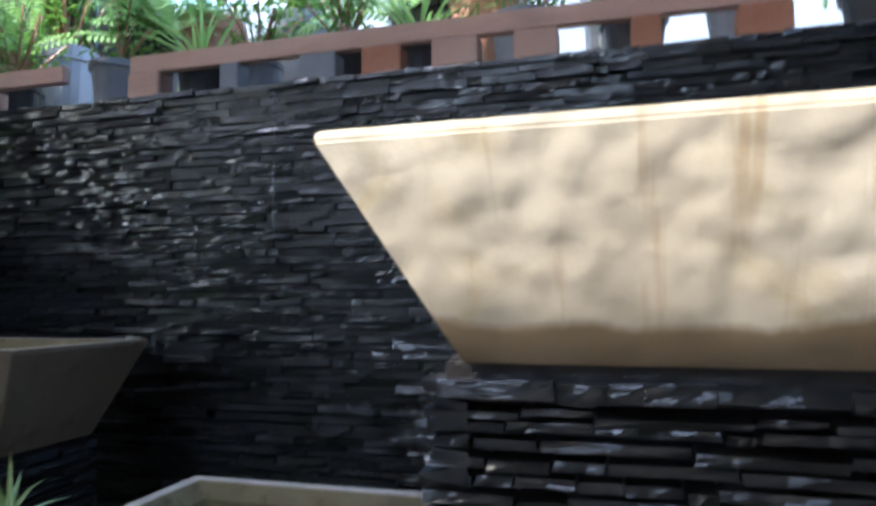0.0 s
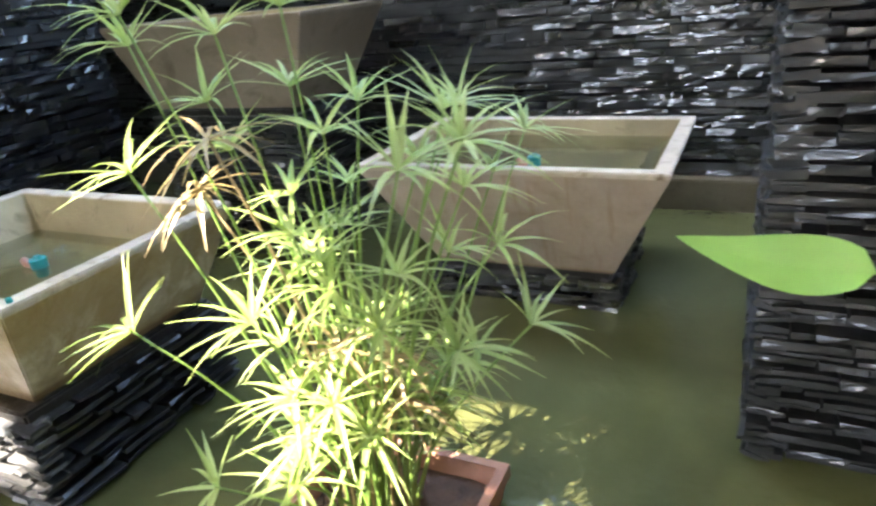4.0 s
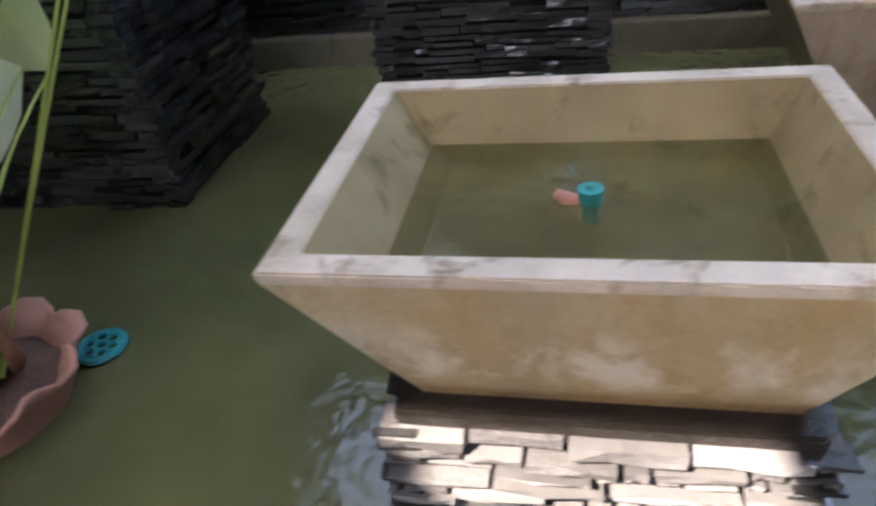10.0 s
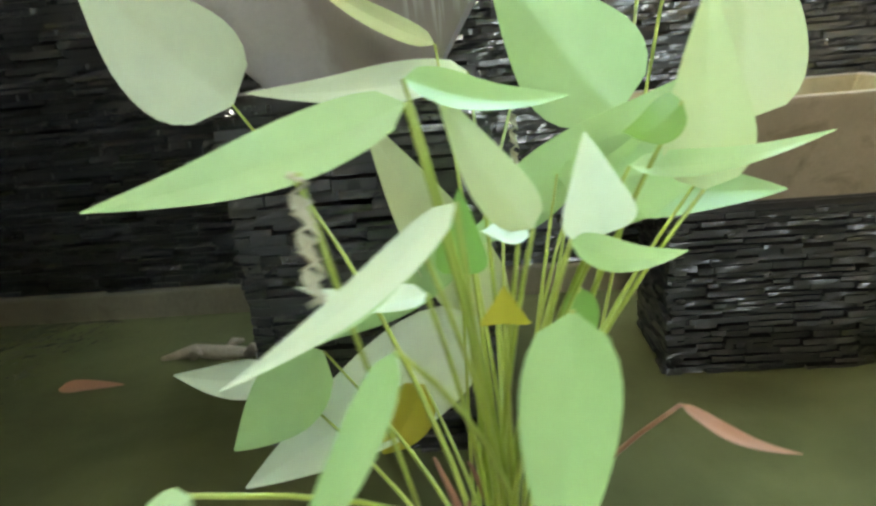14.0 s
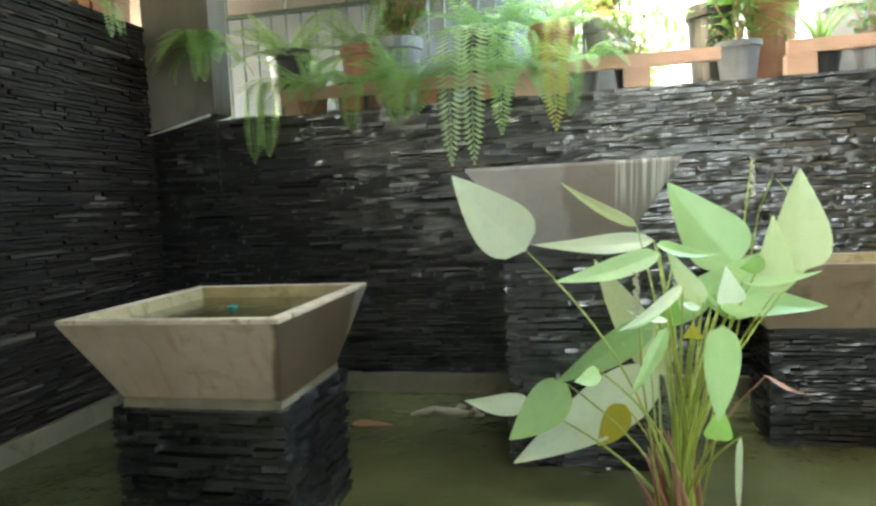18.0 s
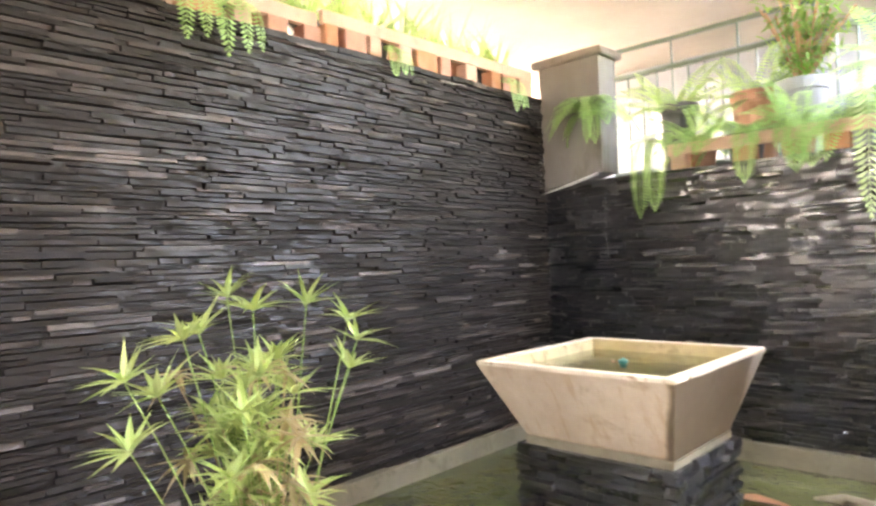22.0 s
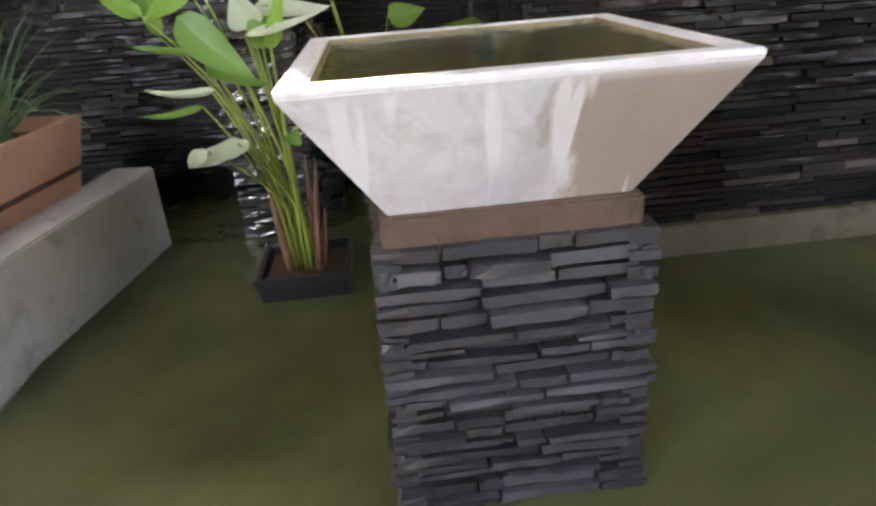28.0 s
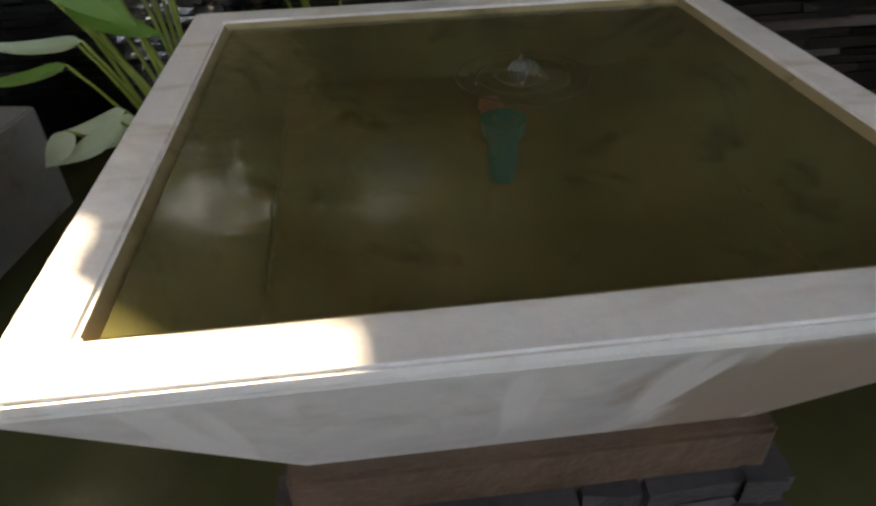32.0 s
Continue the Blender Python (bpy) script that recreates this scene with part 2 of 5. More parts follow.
def limed_and_lit(m):
    """Lime and light rippling off the water, painted as cloudy pale patches across the middle of an old bowl's sides.
    """
    nt = m.node_tree
    p = nt.nodes["Principled BSDF"]
    old = p.inputs["Base Color"].links[0].from_socket
    tc, sp = nt.nodes.new("ShaderNodeTexCoord"), nt.nodes.new("ShaderNodeSeparateXYZ")
    nt.links.new(tc.outputs["Object"], sp.inputs[0])
    z = maths(nt, "ADD", sp.outputs[2], maths(nt, "MULTIPLY", noise_tex(nt, 8, 3), 0.08))
    band = ramp(nt, z, [(0.075, (0, 0, 0)), (0.11, (1, 1, 1)), (0.17, (1, 1, 1)), (0.23, (0.15, 0.15, 0.15))])
    lime_gleam = ramp(nt, noise_tex(nt, 11, 6, (1, 1, 0.8), distortion=0.35), [(0.47, (0, 0, 0)), (0.62, (0.75, 0.75, 0.75))])
    rust = ramp(nt, noise_tex(nt, 3.5, 4, (1, 1, 0.4), distortion=0.6), [(0.36, (0, 0, 0)), (0.58, (0.6, 0.6, 0.6))])
    c = mix(nt, rust, old, (0.38, 0.245, 0.09))
    nt.links.new(mix(nt, maths(nt, "MULTIPLY", band, lime_gleam), c, (0.70, 0.62, 0.50)), p.inputs["Base Color"])


def shaded_east(m):
    """Wet brown and shade in one dark colour down the eastern side, with a pale lime run at its far edge."""
    nt = m.node_tree
    p = nt.nodes["Principled BSDF"]
    old = p.inputs["Base Color"].links[0].from_socket
    tc, sp = nt.nodes.new("ShaderNodeTexCoord"), nt.nodes.new("ShaderNodeSeparateXYZ")
    nt.links.new(tc.outputs["Object"], sp.inputs[0])
    edge = maths(nt, "SUBTRACT", sp.outputs[0], maths(nt, "MULTIPLY", sp.outputs[2], 0.33))
    edge = maths(nt, "ADD", edge, maths(nt, "MULTIPLY", noise_tex(nt, 9, 4, (1, 1, 0.4)), 0.05))
    fac = ramp(nt, edge, [(0.325, (0, 0, 0)), (0.345, (0.92, 0.92, 0.92))])
    run = ramp(nt, maths(nt, "ADD", sp.outputs[1], maths(nt, "MULTIPLY", noise_tex(nt, 14, 4, (1, 1, 0.2)), 0.12)), [(0.36, (0, 0, 0)), (0.42, (0.6, 0.6, 0.6))])
    brown = mix(nt, noise_tex(nt, 6, 5, (1, 1, 0.4)), (0.04, 0.024, 0.012), (0.10, 0.066, 0.036))
    nt.links.new(mix(nt, fac, old, mix(nt, run, brown, (0.46, 0.41, 0.35))), p.inputs["Base Color"])


BOWL_SHADED_EAST = mottled("stained_shaded_terrazzo", (0.33, 0.25, 0.175), (0.46, 0.37, 0.28), (0.25, 0.18, 0.115), 3.0, 60, 0.45, 0.15)
stained(BOWL_SHADED_EAST, 0.013, (0.16, 0.09, 0.04))
shaded_east(BOWL_SHADED_EAST)
BOWL_AGED = mottled("aged_terrazzo", (0.34, 0.26, 0.15), (0.54, 0.44, 0.29), (0.20, 0.13, 0.055), 4.0, 60, 0.35, 0.4)
stained(BOWL_AGED, 0.022, (0.11, 0.055, 0.02))
limed_and_lit(BOWL_AGED)


def half_browned(m):
    """Tan colour over the northern half of the white bowl, with a ragged edge."""
    nt = m.node_tree
    p = nt.nodes["Principled BSDF"]
    old = p.inputs["Base Color"].links[0].from_socket
    tc, sp = nt.nodes.new("ShaderNodeTexCoord"), nt.nodes.new("ShaderNodeSeparateXYZ")
    nt.links.new(tc.outputs["Object"], sp.inputs[0])
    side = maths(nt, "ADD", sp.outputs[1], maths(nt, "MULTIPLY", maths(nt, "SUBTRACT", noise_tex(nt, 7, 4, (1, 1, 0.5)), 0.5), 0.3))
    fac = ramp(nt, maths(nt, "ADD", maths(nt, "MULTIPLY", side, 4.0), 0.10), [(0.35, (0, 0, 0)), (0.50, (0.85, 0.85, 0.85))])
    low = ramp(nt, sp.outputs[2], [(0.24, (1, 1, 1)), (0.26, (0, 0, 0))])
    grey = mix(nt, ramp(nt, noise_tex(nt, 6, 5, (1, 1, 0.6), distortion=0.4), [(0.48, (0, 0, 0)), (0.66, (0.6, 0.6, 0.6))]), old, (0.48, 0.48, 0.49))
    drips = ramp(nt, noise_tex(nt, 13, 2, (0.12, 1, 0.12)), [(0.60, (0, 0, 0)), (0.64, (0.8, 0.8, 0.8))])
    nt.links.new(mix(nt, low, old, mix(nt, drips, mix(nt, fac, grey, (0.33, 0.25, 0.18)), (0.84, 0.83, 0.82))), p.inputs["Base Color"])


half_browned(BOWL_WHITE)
MORTAR = mottled("wet_brown_mortar", (0.08, 0.046, 0.03), (0.17, 0.11, 0.075), (0.05, 0.035, 0.03), 6.0, 50, 0.45, 0.5)
# Mortar blackened in colour for the shadow below the bowls.
SHADED_BED = mottled("shaded_wet_mortar", (0.008, 0.006, 0.005), (0.018, 0.013, 0.011), (0.032, 0.027, 0.025), 6.0, 50, 0.35, 0.5)
CONCRETE = mottled("pond_concrete", (0.12, 0.105, 0.065), (0.21, 0.18, 0.12), (0.075, 0.075, 0.035), 3.0, 40, 0.7, 0.4)
PARAPET = mottled("pale_concrete", (0.50, 0.49, 0.47), (0.66, 0.65, 0.62), (0.36, 0.35, 0.31), 3.0, 45, 0.75, 0.3)
CORE = mottled("black_joint", (0.006, 0.006, 0.007), (0.012, 0.012, 0.013), None, 8, 40, 0.7, 0.3)
PAVING = mottled("grey_paving", (0.20, 0.19, 0.18), (0.30, 0.29, 0.27), None, 2.0, 30, 0.8, 0.3)
TERRACOTTA = mottled("terracotta", (0.34, 0.15, 0.10), (0.46, 0.23, 0.16), (0.25, 0.13, 0.09), 6, 50, 0.75, 0.25)
SALMON = mottled("salmon_plastic", (0.52, 0.27, 0.18), (0.58, 0.32, 0.22), None, 3, 50, 0.5, 0.08)
BLACK_POT = mottled("black_plastic", (0.012, 0.012, 0.013), (0.03, 0.03, 0.03), None, 5, 40, 0.45, 0.1)
GREY_POT = mottled("grey_plastic", (0.16, 0.17, 0.19), (0.24, 0.25, 0.27), None, 5, 40, 0.5, 0.1)
SOIL = mottled("brown_soil", (0.05, 0.025, 0.015), (0.16, 0.08, 0.05), None, 12, 60, 0.85, 0.8)
TIMBER = mottled("pink_timber", (0.42, 0.25, 0.18), (0.56, 0.36, 0.27), (0.33, 0.2, 0.15), 3, 60, 0.65, 0.25, stretch=(0.15, 1, 1))
BRICK = mottled("orange_brick", (0.36, 0.14, 0.07), (0.48, 0.22, 0.12), (0.28, 0.2, 0.15), 7, 60, 0.8, 0.3)
TEAL, _, tb = material("teal_plastic", 0.35)
tb.inputs["Base Color"].default_value = (0.0, 0.20, 0.20, 1)
PINK, _, tb = material("pink_plastic", 0.4)
tb.inputs["Base Color"].default_value = (0.5, 0.22, 0.16, 1)
PLASTER = mottled("dull_plaster", (0.20, 0.18, 0.16), (0.27, 0.25, 0.22), None, 1.2, 30, 0.85, 0.15)
PAINT = mottled("white_render", (0.72, 0.72, 0.70), (0.80, 0.80, 0.78), None, 1.5, 30, 0.8, 0.1)
GREEN_METAL, _, tb = material("dark_green_metal", 0.4, 0.0)
tb.inputs["Base Color"].default_value = (0.03, 0.06, 0.055, 1)


def water_material(name, colour, wave, rough=0.14):
    m, nt, b = material(name, rough)
    big = noise_tex(nt, 1.2, 4, (1, 1, 1), "Object", distortion=0.4)
    nt.links.new(ramp(nt, big, [(0.3, tuple(c * 0.65 for c in colour)), (0.7, tuple(c * 1.35 for c in colour))]), b.inputs["Base Color"])
    b.inputs["IOR"].default_value = 1.33
    w1 = noise_tex(nt, 6, 3, (1, 1, 1), "Object")
    w2 = noise_tex(nt, 22, 2, (1, 1, 1), "Object")
    bump(nt, b, maths(nt, "ADD", w1, maths(nt, "MULTIPLY", w2, 0.3)), wave, 0.02)
    return m


POND = water_material("murky_pond_water", (0.075, 0.079, 0.032), 0.30)


def bowl_water(name, murk, lo, hi, waves):
    """Shallow water: part clear, part clouded by silt."""
    m, nt, clear = material(name, 0.06)
    clear.inputs["Base Color"].default_value = (0.86, 0.84, 0.66, 1)
    clear.inputs["Transmission Weight"].default_value, clear.inputs["IOR"].default_value = 1.0, 1.33
    bump(nt, clear, noise_tex(nt, 16, 3), waves, 0.01)
    silt = nt.nodes.new("ShaderNodeBsdfPrincipled")
    silt.inputs["Roughness"].default_value, silt.inputs["IOR"].default_value = 0.12, 1.33
    nt.links.new(ramp(nt, noise_tex(nt, 5, 4, distortion=0.6), [(0.35, lo), (0.7, hi)]), silt.inputs["Base Color"])
    nt.links.new(clear.inputs["Normal"].links[0].from_socket, silt.inputs["Normal"])
    both = nt.nodes.new("ShaderNodeMixShader")
    both.inputs[0].default_value = murk
    nt.links.new(clear.outputs[0], both.inputs[1])
    nt.links.new(silt.outputs[0], both.inputs[2])
    nt.links.new(both.outputs[0], nt.nodes["Material Output"].inputs[0])
    return m


CLEAR = bowl_water("clear_bowl_water", 0.42, (0.06, 0.062, 0.02), (0.18, 0.175, 0.075), 0.3)
BRIMMING = bowl_water("silty_bowl_water", 0.42, (0.045, 0.047, 0.015), (0.20, 0.20, 0.075), 0.22)
STREAM, snt, sb = material("falling_water", 0.08)
sb.inputs["Base Color"].default_value = (0.9, 0.93, 0.95, 1)
sb.inputs["Transmission Weight"].default_value, sb.inputs["IOR"].default_value = 0.9, 1.33


def leaf_material(name, a, b_, rough=0.4, through_light=0.25, spec=0.5):
    m, nt, b = material(name, rough, 0.0, spec)
    r = per_piece(nt)
    blotch = noise_tex(nt, 14, 4)
    col = mix(nt, maths(nt, "MULTIPLY", blotch, 0.5), ramp(nt, r, [(0.0, a), (1.0, b_)]), tuple(x * 0.6 for x in a))
    nt.links.new(col, b.inputs["Base Color"])
    t = nt.nodes.new("ShaderNodeBsdfTranslucent")
    nt.links.new(mix(nt, 0.5, col, tuple(x * 1.6 for x in b_)), t.inputs["Color"])
    ms = nt.nodes.new("ShaderNodeMixShader")
    ms.inputs[0].default_value = through_light
    nt.links.new(b.outputs[0], ms.inputs[1])
    nt.links.new(t.outputs[0], ms.inputs[2])
    nt.links.new(ms.outputs[0], nt.nodes["Material Output"].inputs[0])
    bump(nt, b, noise_tex(nt, 40, 3), 0.1, 0.005)
    return m


PAPYRUS = leaf_material("papyrus_blade", (0.26, 0.38, 0.10), (0.46, 0.53, 0.22), 0.4, 0.33)
PAPYRUS_DRY = leaf_material("dry_papyrus_blade", (0.30, 0.22, 0.10), (0.40, 0.31, 0.18))
REED = leaf_material("papyrus_stem", (0.12, 0.22, 0.04), (0.22, 0.32, 0.08), 0.45, 0.05)
THALIA = leaf_material("thalia_leaf", (0.25, 0.43, 0.13), (0.38, 0.56, 0.20), 0.35, 0.3)
THALIA_DARK = leaf_material("thalia_dark_leaf", (0.13, 0.30, 0.05), (0.22, 0.42, 0.10), 0.35, 0.3)
THALIA_YELLOW = leaf_material("yellow_leaf", (0.38, 0.34, 0.03), (0.45, 0.40, 0.05), 0.45, 0.3)
THALIA_BROWN = leaf_material("withered_leaf", (0.28, 0.12, 0.06), (0.36, 0.18, 0.10), 0.6, 0.15)
MIDRIB = leaf_material("pale_midrib", (0.30, 0.47, 0.22), (0.40, 0.56, 0.30), 0.4, 0.2)
STALK = leaf_material("thalia_stalk", (0.28, 0.38, 0.06), (0.38, 0.46, 0.10), 0.4, 0.05)
STALK_RED = leaf_material("brown_stalk", (0.24, 0.11, 0.06), (0.34, 0.18, 0.11), 0.5, 0.05)
FERN = leaf_material("fern_frond", (0.16, 0.32, 0.08), (0.30, 0.48, 0.18), 0.5, 0.3)
FERN_PALE = leaf_material("pale_fern_frond", (0.28, 0.42, 0.16), (0.42, 0.54, 0.28), 0.5, 0.3)
FERN_YELLOW = leaf_material("yellow_fern_frond", (0.32, 0.32, 0.05), (0.40, 0.38, 0.08), 0.5, 0.3)
TREE_LEAF = leaf_material("tree_leaf", (0.05, 0.13, 0.02), (0.13, 0.25, 0.05), 0.45, 0.3)
SPIDER = leaf_material("striped_leaf", (0.10, 0.22, 0.09), (0.20, 0.34, 0.18), 0.45, 0.25)


# ---- builders ----
def mesh_of(bm, name, mat, smooth=False):
    me = bpy.data.meshes.new(name)
    bm.to_mesh(me)
    bm.free()
    if mat:
        me.materials.append(mat)
    if smooth:
        me.polygons.foreach_set("use_smooth", [True] * len(me.polygons))
    return me


def part(name, bm, mat, parent, label="", smooth=False):
    ob = new(name, mesh_of(bm, name, mat, smooth))
    ob.parent = parent
    return tagged(ob, label)


def thing(name, place, label, category, group="", kind=""):
    ob = new(name)
    ob.location = place
    ob.empty_display_size = 0.1
    return tagged(ob, label, category, group, kind)


def solid(name, bm, mat, label="", category="", group="", kind="", smooth=False):
    return tagged(new(name, mesh_of(bm, name, mat, smooth)), label, category, group, kind)


def slab(x0, x1, y0, y1, z0, z1, bevel=0.0, bm=None):
    bm = bm or bmesh.new()
    r = bmesh.ops.create_cube(bm, size=1.0)
    bmesh.ops.transform(bm, matrix=Matrix.LocRotScale(((x0 + x1) / 2, (y0 + y1) / 2, (z0 + z1) / 2), None, (x1 - x0, y1 - y0, z1 - z0)), verts=r["verts"])
    if bevel:
        bmesh.ops.bevel(bm, geom=list({e for v in r["verts"] for e in v.link_edges}), offset=bevel, segments=2, affect="EDGES")
    return bm


def tube(points, radii, sides=6, bm=None):
    bm = bm or bmesh.new()
    pts = [Vector(p) for p in points]
    rings = []
    for i, p in enumerate(pts):
        d = (pts[min(i + 1, len(pts) - 1)] - pts[max(i - 1, 0)]).normalized()
        a = d.orthogonal().normalized() if abs(d.z) < 0.99 else Vector((1, 0, 0))
        if i:
            a = (last - d * last.dot(d)).normalized()
        last = a
        c = d.cross(a)
        r = radii[i] if hasattr(radii, "__len__") else radii
        rings.append([bm.verts.new(p + (a * math.cos(k * math.tau / sides) + c * math.sin(k * math.tau / sides)) * r) for k in range(sides)])
    for a, b in zip(rings, rings[1:]):
        for k in range(sides):
            bm.faces.new((a[k], a[(k + 1) % sides], b[(k + 1) % sides], b[k]))
    bm.faces.new(rings[0][::-1])
    bm.faces.new(rings[-1])
    return bm


def blade(bm, base, out, length, width, droop, segs=4, up=Vector((0, 0, 1))):
    """A narrow strap leaf that leaves base along out and droops."""
    base, d = Vector(base), Vector(out).normalized()
    side = d.cross(up)
    side = side.normalized() if side.length > 0.05 else Vector((1, 0, 0))
    p, rows = base.copy(), []
    for i in range(segs + 1):
        f = i / segs
        w = width * (0.35 + 0.65 * math.sin(math.pi * min(f * 1.15 + 0.18, 1.0))) if i < segs else width * 0.08
        n = side.cross(d).normalized()
        rows.append((bm.verts.new(p - side * w / 2 + n * w * 0.18), bm.verts.new(p), bm.verts.new(p + side * w / 2 + n * w * 0.18)))
        p = p + d * (length / segs)
        d = (d - up * droop / segs).normalized()
    for a, b in zip(rows, rows[1:]):
        bm.faces.new((a[0], a[1], b[1], b[0]))
        bm.faces.new((a[1], a[2], b[2], b[1]))
    return bm


def bend(a, b, sag=0.0, n=6, lean=Vector((0, 0, 0))):
    a, b = Vector(a), Vector(b)
    return [a.lerp(b, i / n) + (Vector((0, 0, sag)) + lean) * math.sin(math.pi * i / n) for i in range(n + 1)]


# ---- slate ----
def stone_mesh(seed, mat):
    """A split slate of unit size that looks along -y, its face uneven."""
    rnd = random.Random(seed)
    bm = bmesh.new()
    xs, zs = (-0.5, -0.12 + rnd.uniform(-.1, .1), 0.22 + rnd.uniform(-.1, .1), 0.5), (-0.5, 0.5)
    front = [[bm.verts.new((x + (rnd.uniform(-0.03, 0.03) if 0 < i < 3 else rnd.uniform(-.02, .02)), -0.5 + rnd.uniform(0, 0.12), z * rnd.uniform(0.88, 1.0))) for i, x in enumerate(xs)] for z in zs]
    back = [[bm.verts.new((x, 0.5, z)) for x in (xs[0], xs[-1])] for z in zs]
    for i in range(3):
        bm.faces.new((front[0][i], front[0][i + 1], front[1][i + 1], front[1][i]))
    bm.faces.new((front[1][0], front[1][1], front[1][2], front[1][3], back[1][1], back[1][0]))
    bm.faces.new((back[0][0], back[0][1], front[0][3], front[0][2], front[0][1], front[0][0]))
    bm.faces.new((front[0][0], front[1][0], back[1][0], back[0][0]))
    bm.faces.new((front[0][3], back[0][1], back[1][1], front[1][3]))
    return mesh_of(bm, "slate", mat)


STONES = {m.name: [stone_mesh(i, m) for i in range(8)] for m in (SLATE_WET, SLATE_DRY, SLATE_PED, SLATE_LIT, SLATE_DULL, SLATE_DAMP)}


def courses(length, height, rnd, course=(0.022, 0.038), piece=(0.09, 0.30), depth=(0.045, 0.07)):
    """The slates of a face: along, up, length, height, depth."""
    z, out = 0.0, []
    while z < height - 0.004:
        h = min(rnd.uniform(*course), height - z)
        if height - z - h < 0.018:
            h = height - z
        x = -rnd.uniform(0, piece[0])
        while x < length:
            w = rnd.uniform(piece[0], piece[1]) if rnd.random() < 0.8 else rnd.uniform(piece[0] * 0.5, piece[0])
            a, b = max(x, 0.0), min(x + w, length)
            if b - a > 0.02:
                out.append(((a + b) / 2, z + h / 2, b - a, h, rnd.uniform(*depth)))
            x += w
        z += h
    return out


def slate_face(parent, origin, along, out, length, height, mat, seed, near=None, limit=300, gap=0.005, tilt=0.085, **kw):
    """Clads a face with split slates; near(along) tells which become pieces of their own."""
    rnd = random.Random(seed)
    along, out = Vector(along), Vector(out)
    base = Matrix((along, -out, Vector((0, 0, 1)))).transposed().to_4x4()
    base.translation = Vector(origin)
    meshes, rest_v, rest_f, made = STONES[mat.name], [], [], 0
    for s, z, w, h, d in courses(length, height, rnd, **kw):
        jut = d - 0.03
        m = base @ Matrix.LocRotScale((s, d / 2 - jut, z), Euler((rnd.gauss(0, tilt), rnd.uniform(-.012, .012), rnd.gauss(0, .018))), (w - gap * 0.5, d, h - gap))
        me = meshes[rnd.randrange(8)]
        if (near is None or near(s, z)) and made < limit:
            ob = new("slate", me)
            ob.parent, ob.matrix_basis = parent, m
            made += 1
        else:
            k = len(rest_v)
            rest_v += [m @ v.co for v in me.vertices]
            rest_f += [[k + i for i in p.vertices] for p in me.polygons]
    if rest_v:
        me = bpy.data.meshes.new("cladding")
        me.from_pydata(rest_v, [], rest_f)
        me.materials.append(mat)
        ob = new("cladding", me)
        ob.parent = parent
        tagged(ob, kind="stuff")


def turned(bm, at, degrees):
    """Turns a part about the vertical and sets it at a place."""
    bmesh.ops.transform(bm, matrix=pose(*at, 0, 0, degrees), verts=bm.verts)
    return bm


# ---- pond, ground and walls ----
bm = slab(-60, 60, -60, 60, FLOOR - 0.3, FLOOR)
solid("ground", bm, PAVING, "grey paved ground round the sunken pond", "ground", kind="structure")
bm = bmesh.new()
for x0, x1, y0, y1 in ((X_RECESS, -1.42, Y_PARAPET, Y_NORTH), (-1.42, -0.7, 0.7, Y_NORTH), (-0.7, X_EAST, 2.16, Y_NORTH)):
    bmesh.ops.create_grid(bm, x_segments=1, y_segments=1, size=0.5, matrix=Matrix.LocRotScale(((x0 + x1) / 2, (y0 + y1) / 2, WATER), None, (x1 - x0, y1 - y0, 1)))
solid("water", bm, POND, "murky olive green still pond water", "water", kind="structure")

wall_n = solid("wall_north", slab(X_WEST - 0.3, X_EAST + 0.3, Y_NORTH + 0.03, Y_NORTH + 0.35, FLOOR, Z_NORTH), CORE, "tall wall of wet black split slate courses", "wall", kind="structure")
wall_w = solid("wall_west", slab(X_RECESS - 0.03, X_WEST - 0.03, Y_RETURN + 0.03, Y_NORTH + 0.03, FLOOR, Z_WEST - 0.003), CORE, "high wall of dark grey split slate courses", "wall", kind="structure")
wall_r = solid("wall_recess", slab(X_RECESS - 0.35, X_RECESS - 0.03, -4.0, Y_RETURN + 0.03, FLOOR, Z_RECESS), CORE, "wet black slate wall of the recess behind the white bowl", "wall", kind="structure")
# The two plastered walls are added out of view to darken slate reflections.
solid("unseen_wall_south", slab(-0.7, X_EAST + 0.35, -4.7, -4.5, FLOOR, 3.39), PLASTER, "unseen plastered wall added to cut light from the south", "wall", kind="structure")
solid("wall_garden", slab(X_RECESS - 0.35, -0.9, -3.35, -3.12, FLOOR, 2.95), CORE, "dark wall behind the planters", "wall", kind="structure")
solid("unseen_wall_corner", slab(-0.9, -0.7, -4.5, -3.12, FLOOR, 3.39), PLASTER, "unseen plastered wall added to cut light from the south", "wall", kind="structure")
# Added behind the view, up to the roof, to block eastern sky light.
wall_e = solid("unseen_wall_east", slab(X_EAST + 0.03, X_EAST + 0.35, -4.0, Y_NORTH + 0.03, FLOOR, 3.39), CORE, "unseen slate wall added to cut light from the east", "wall", kind="structure")

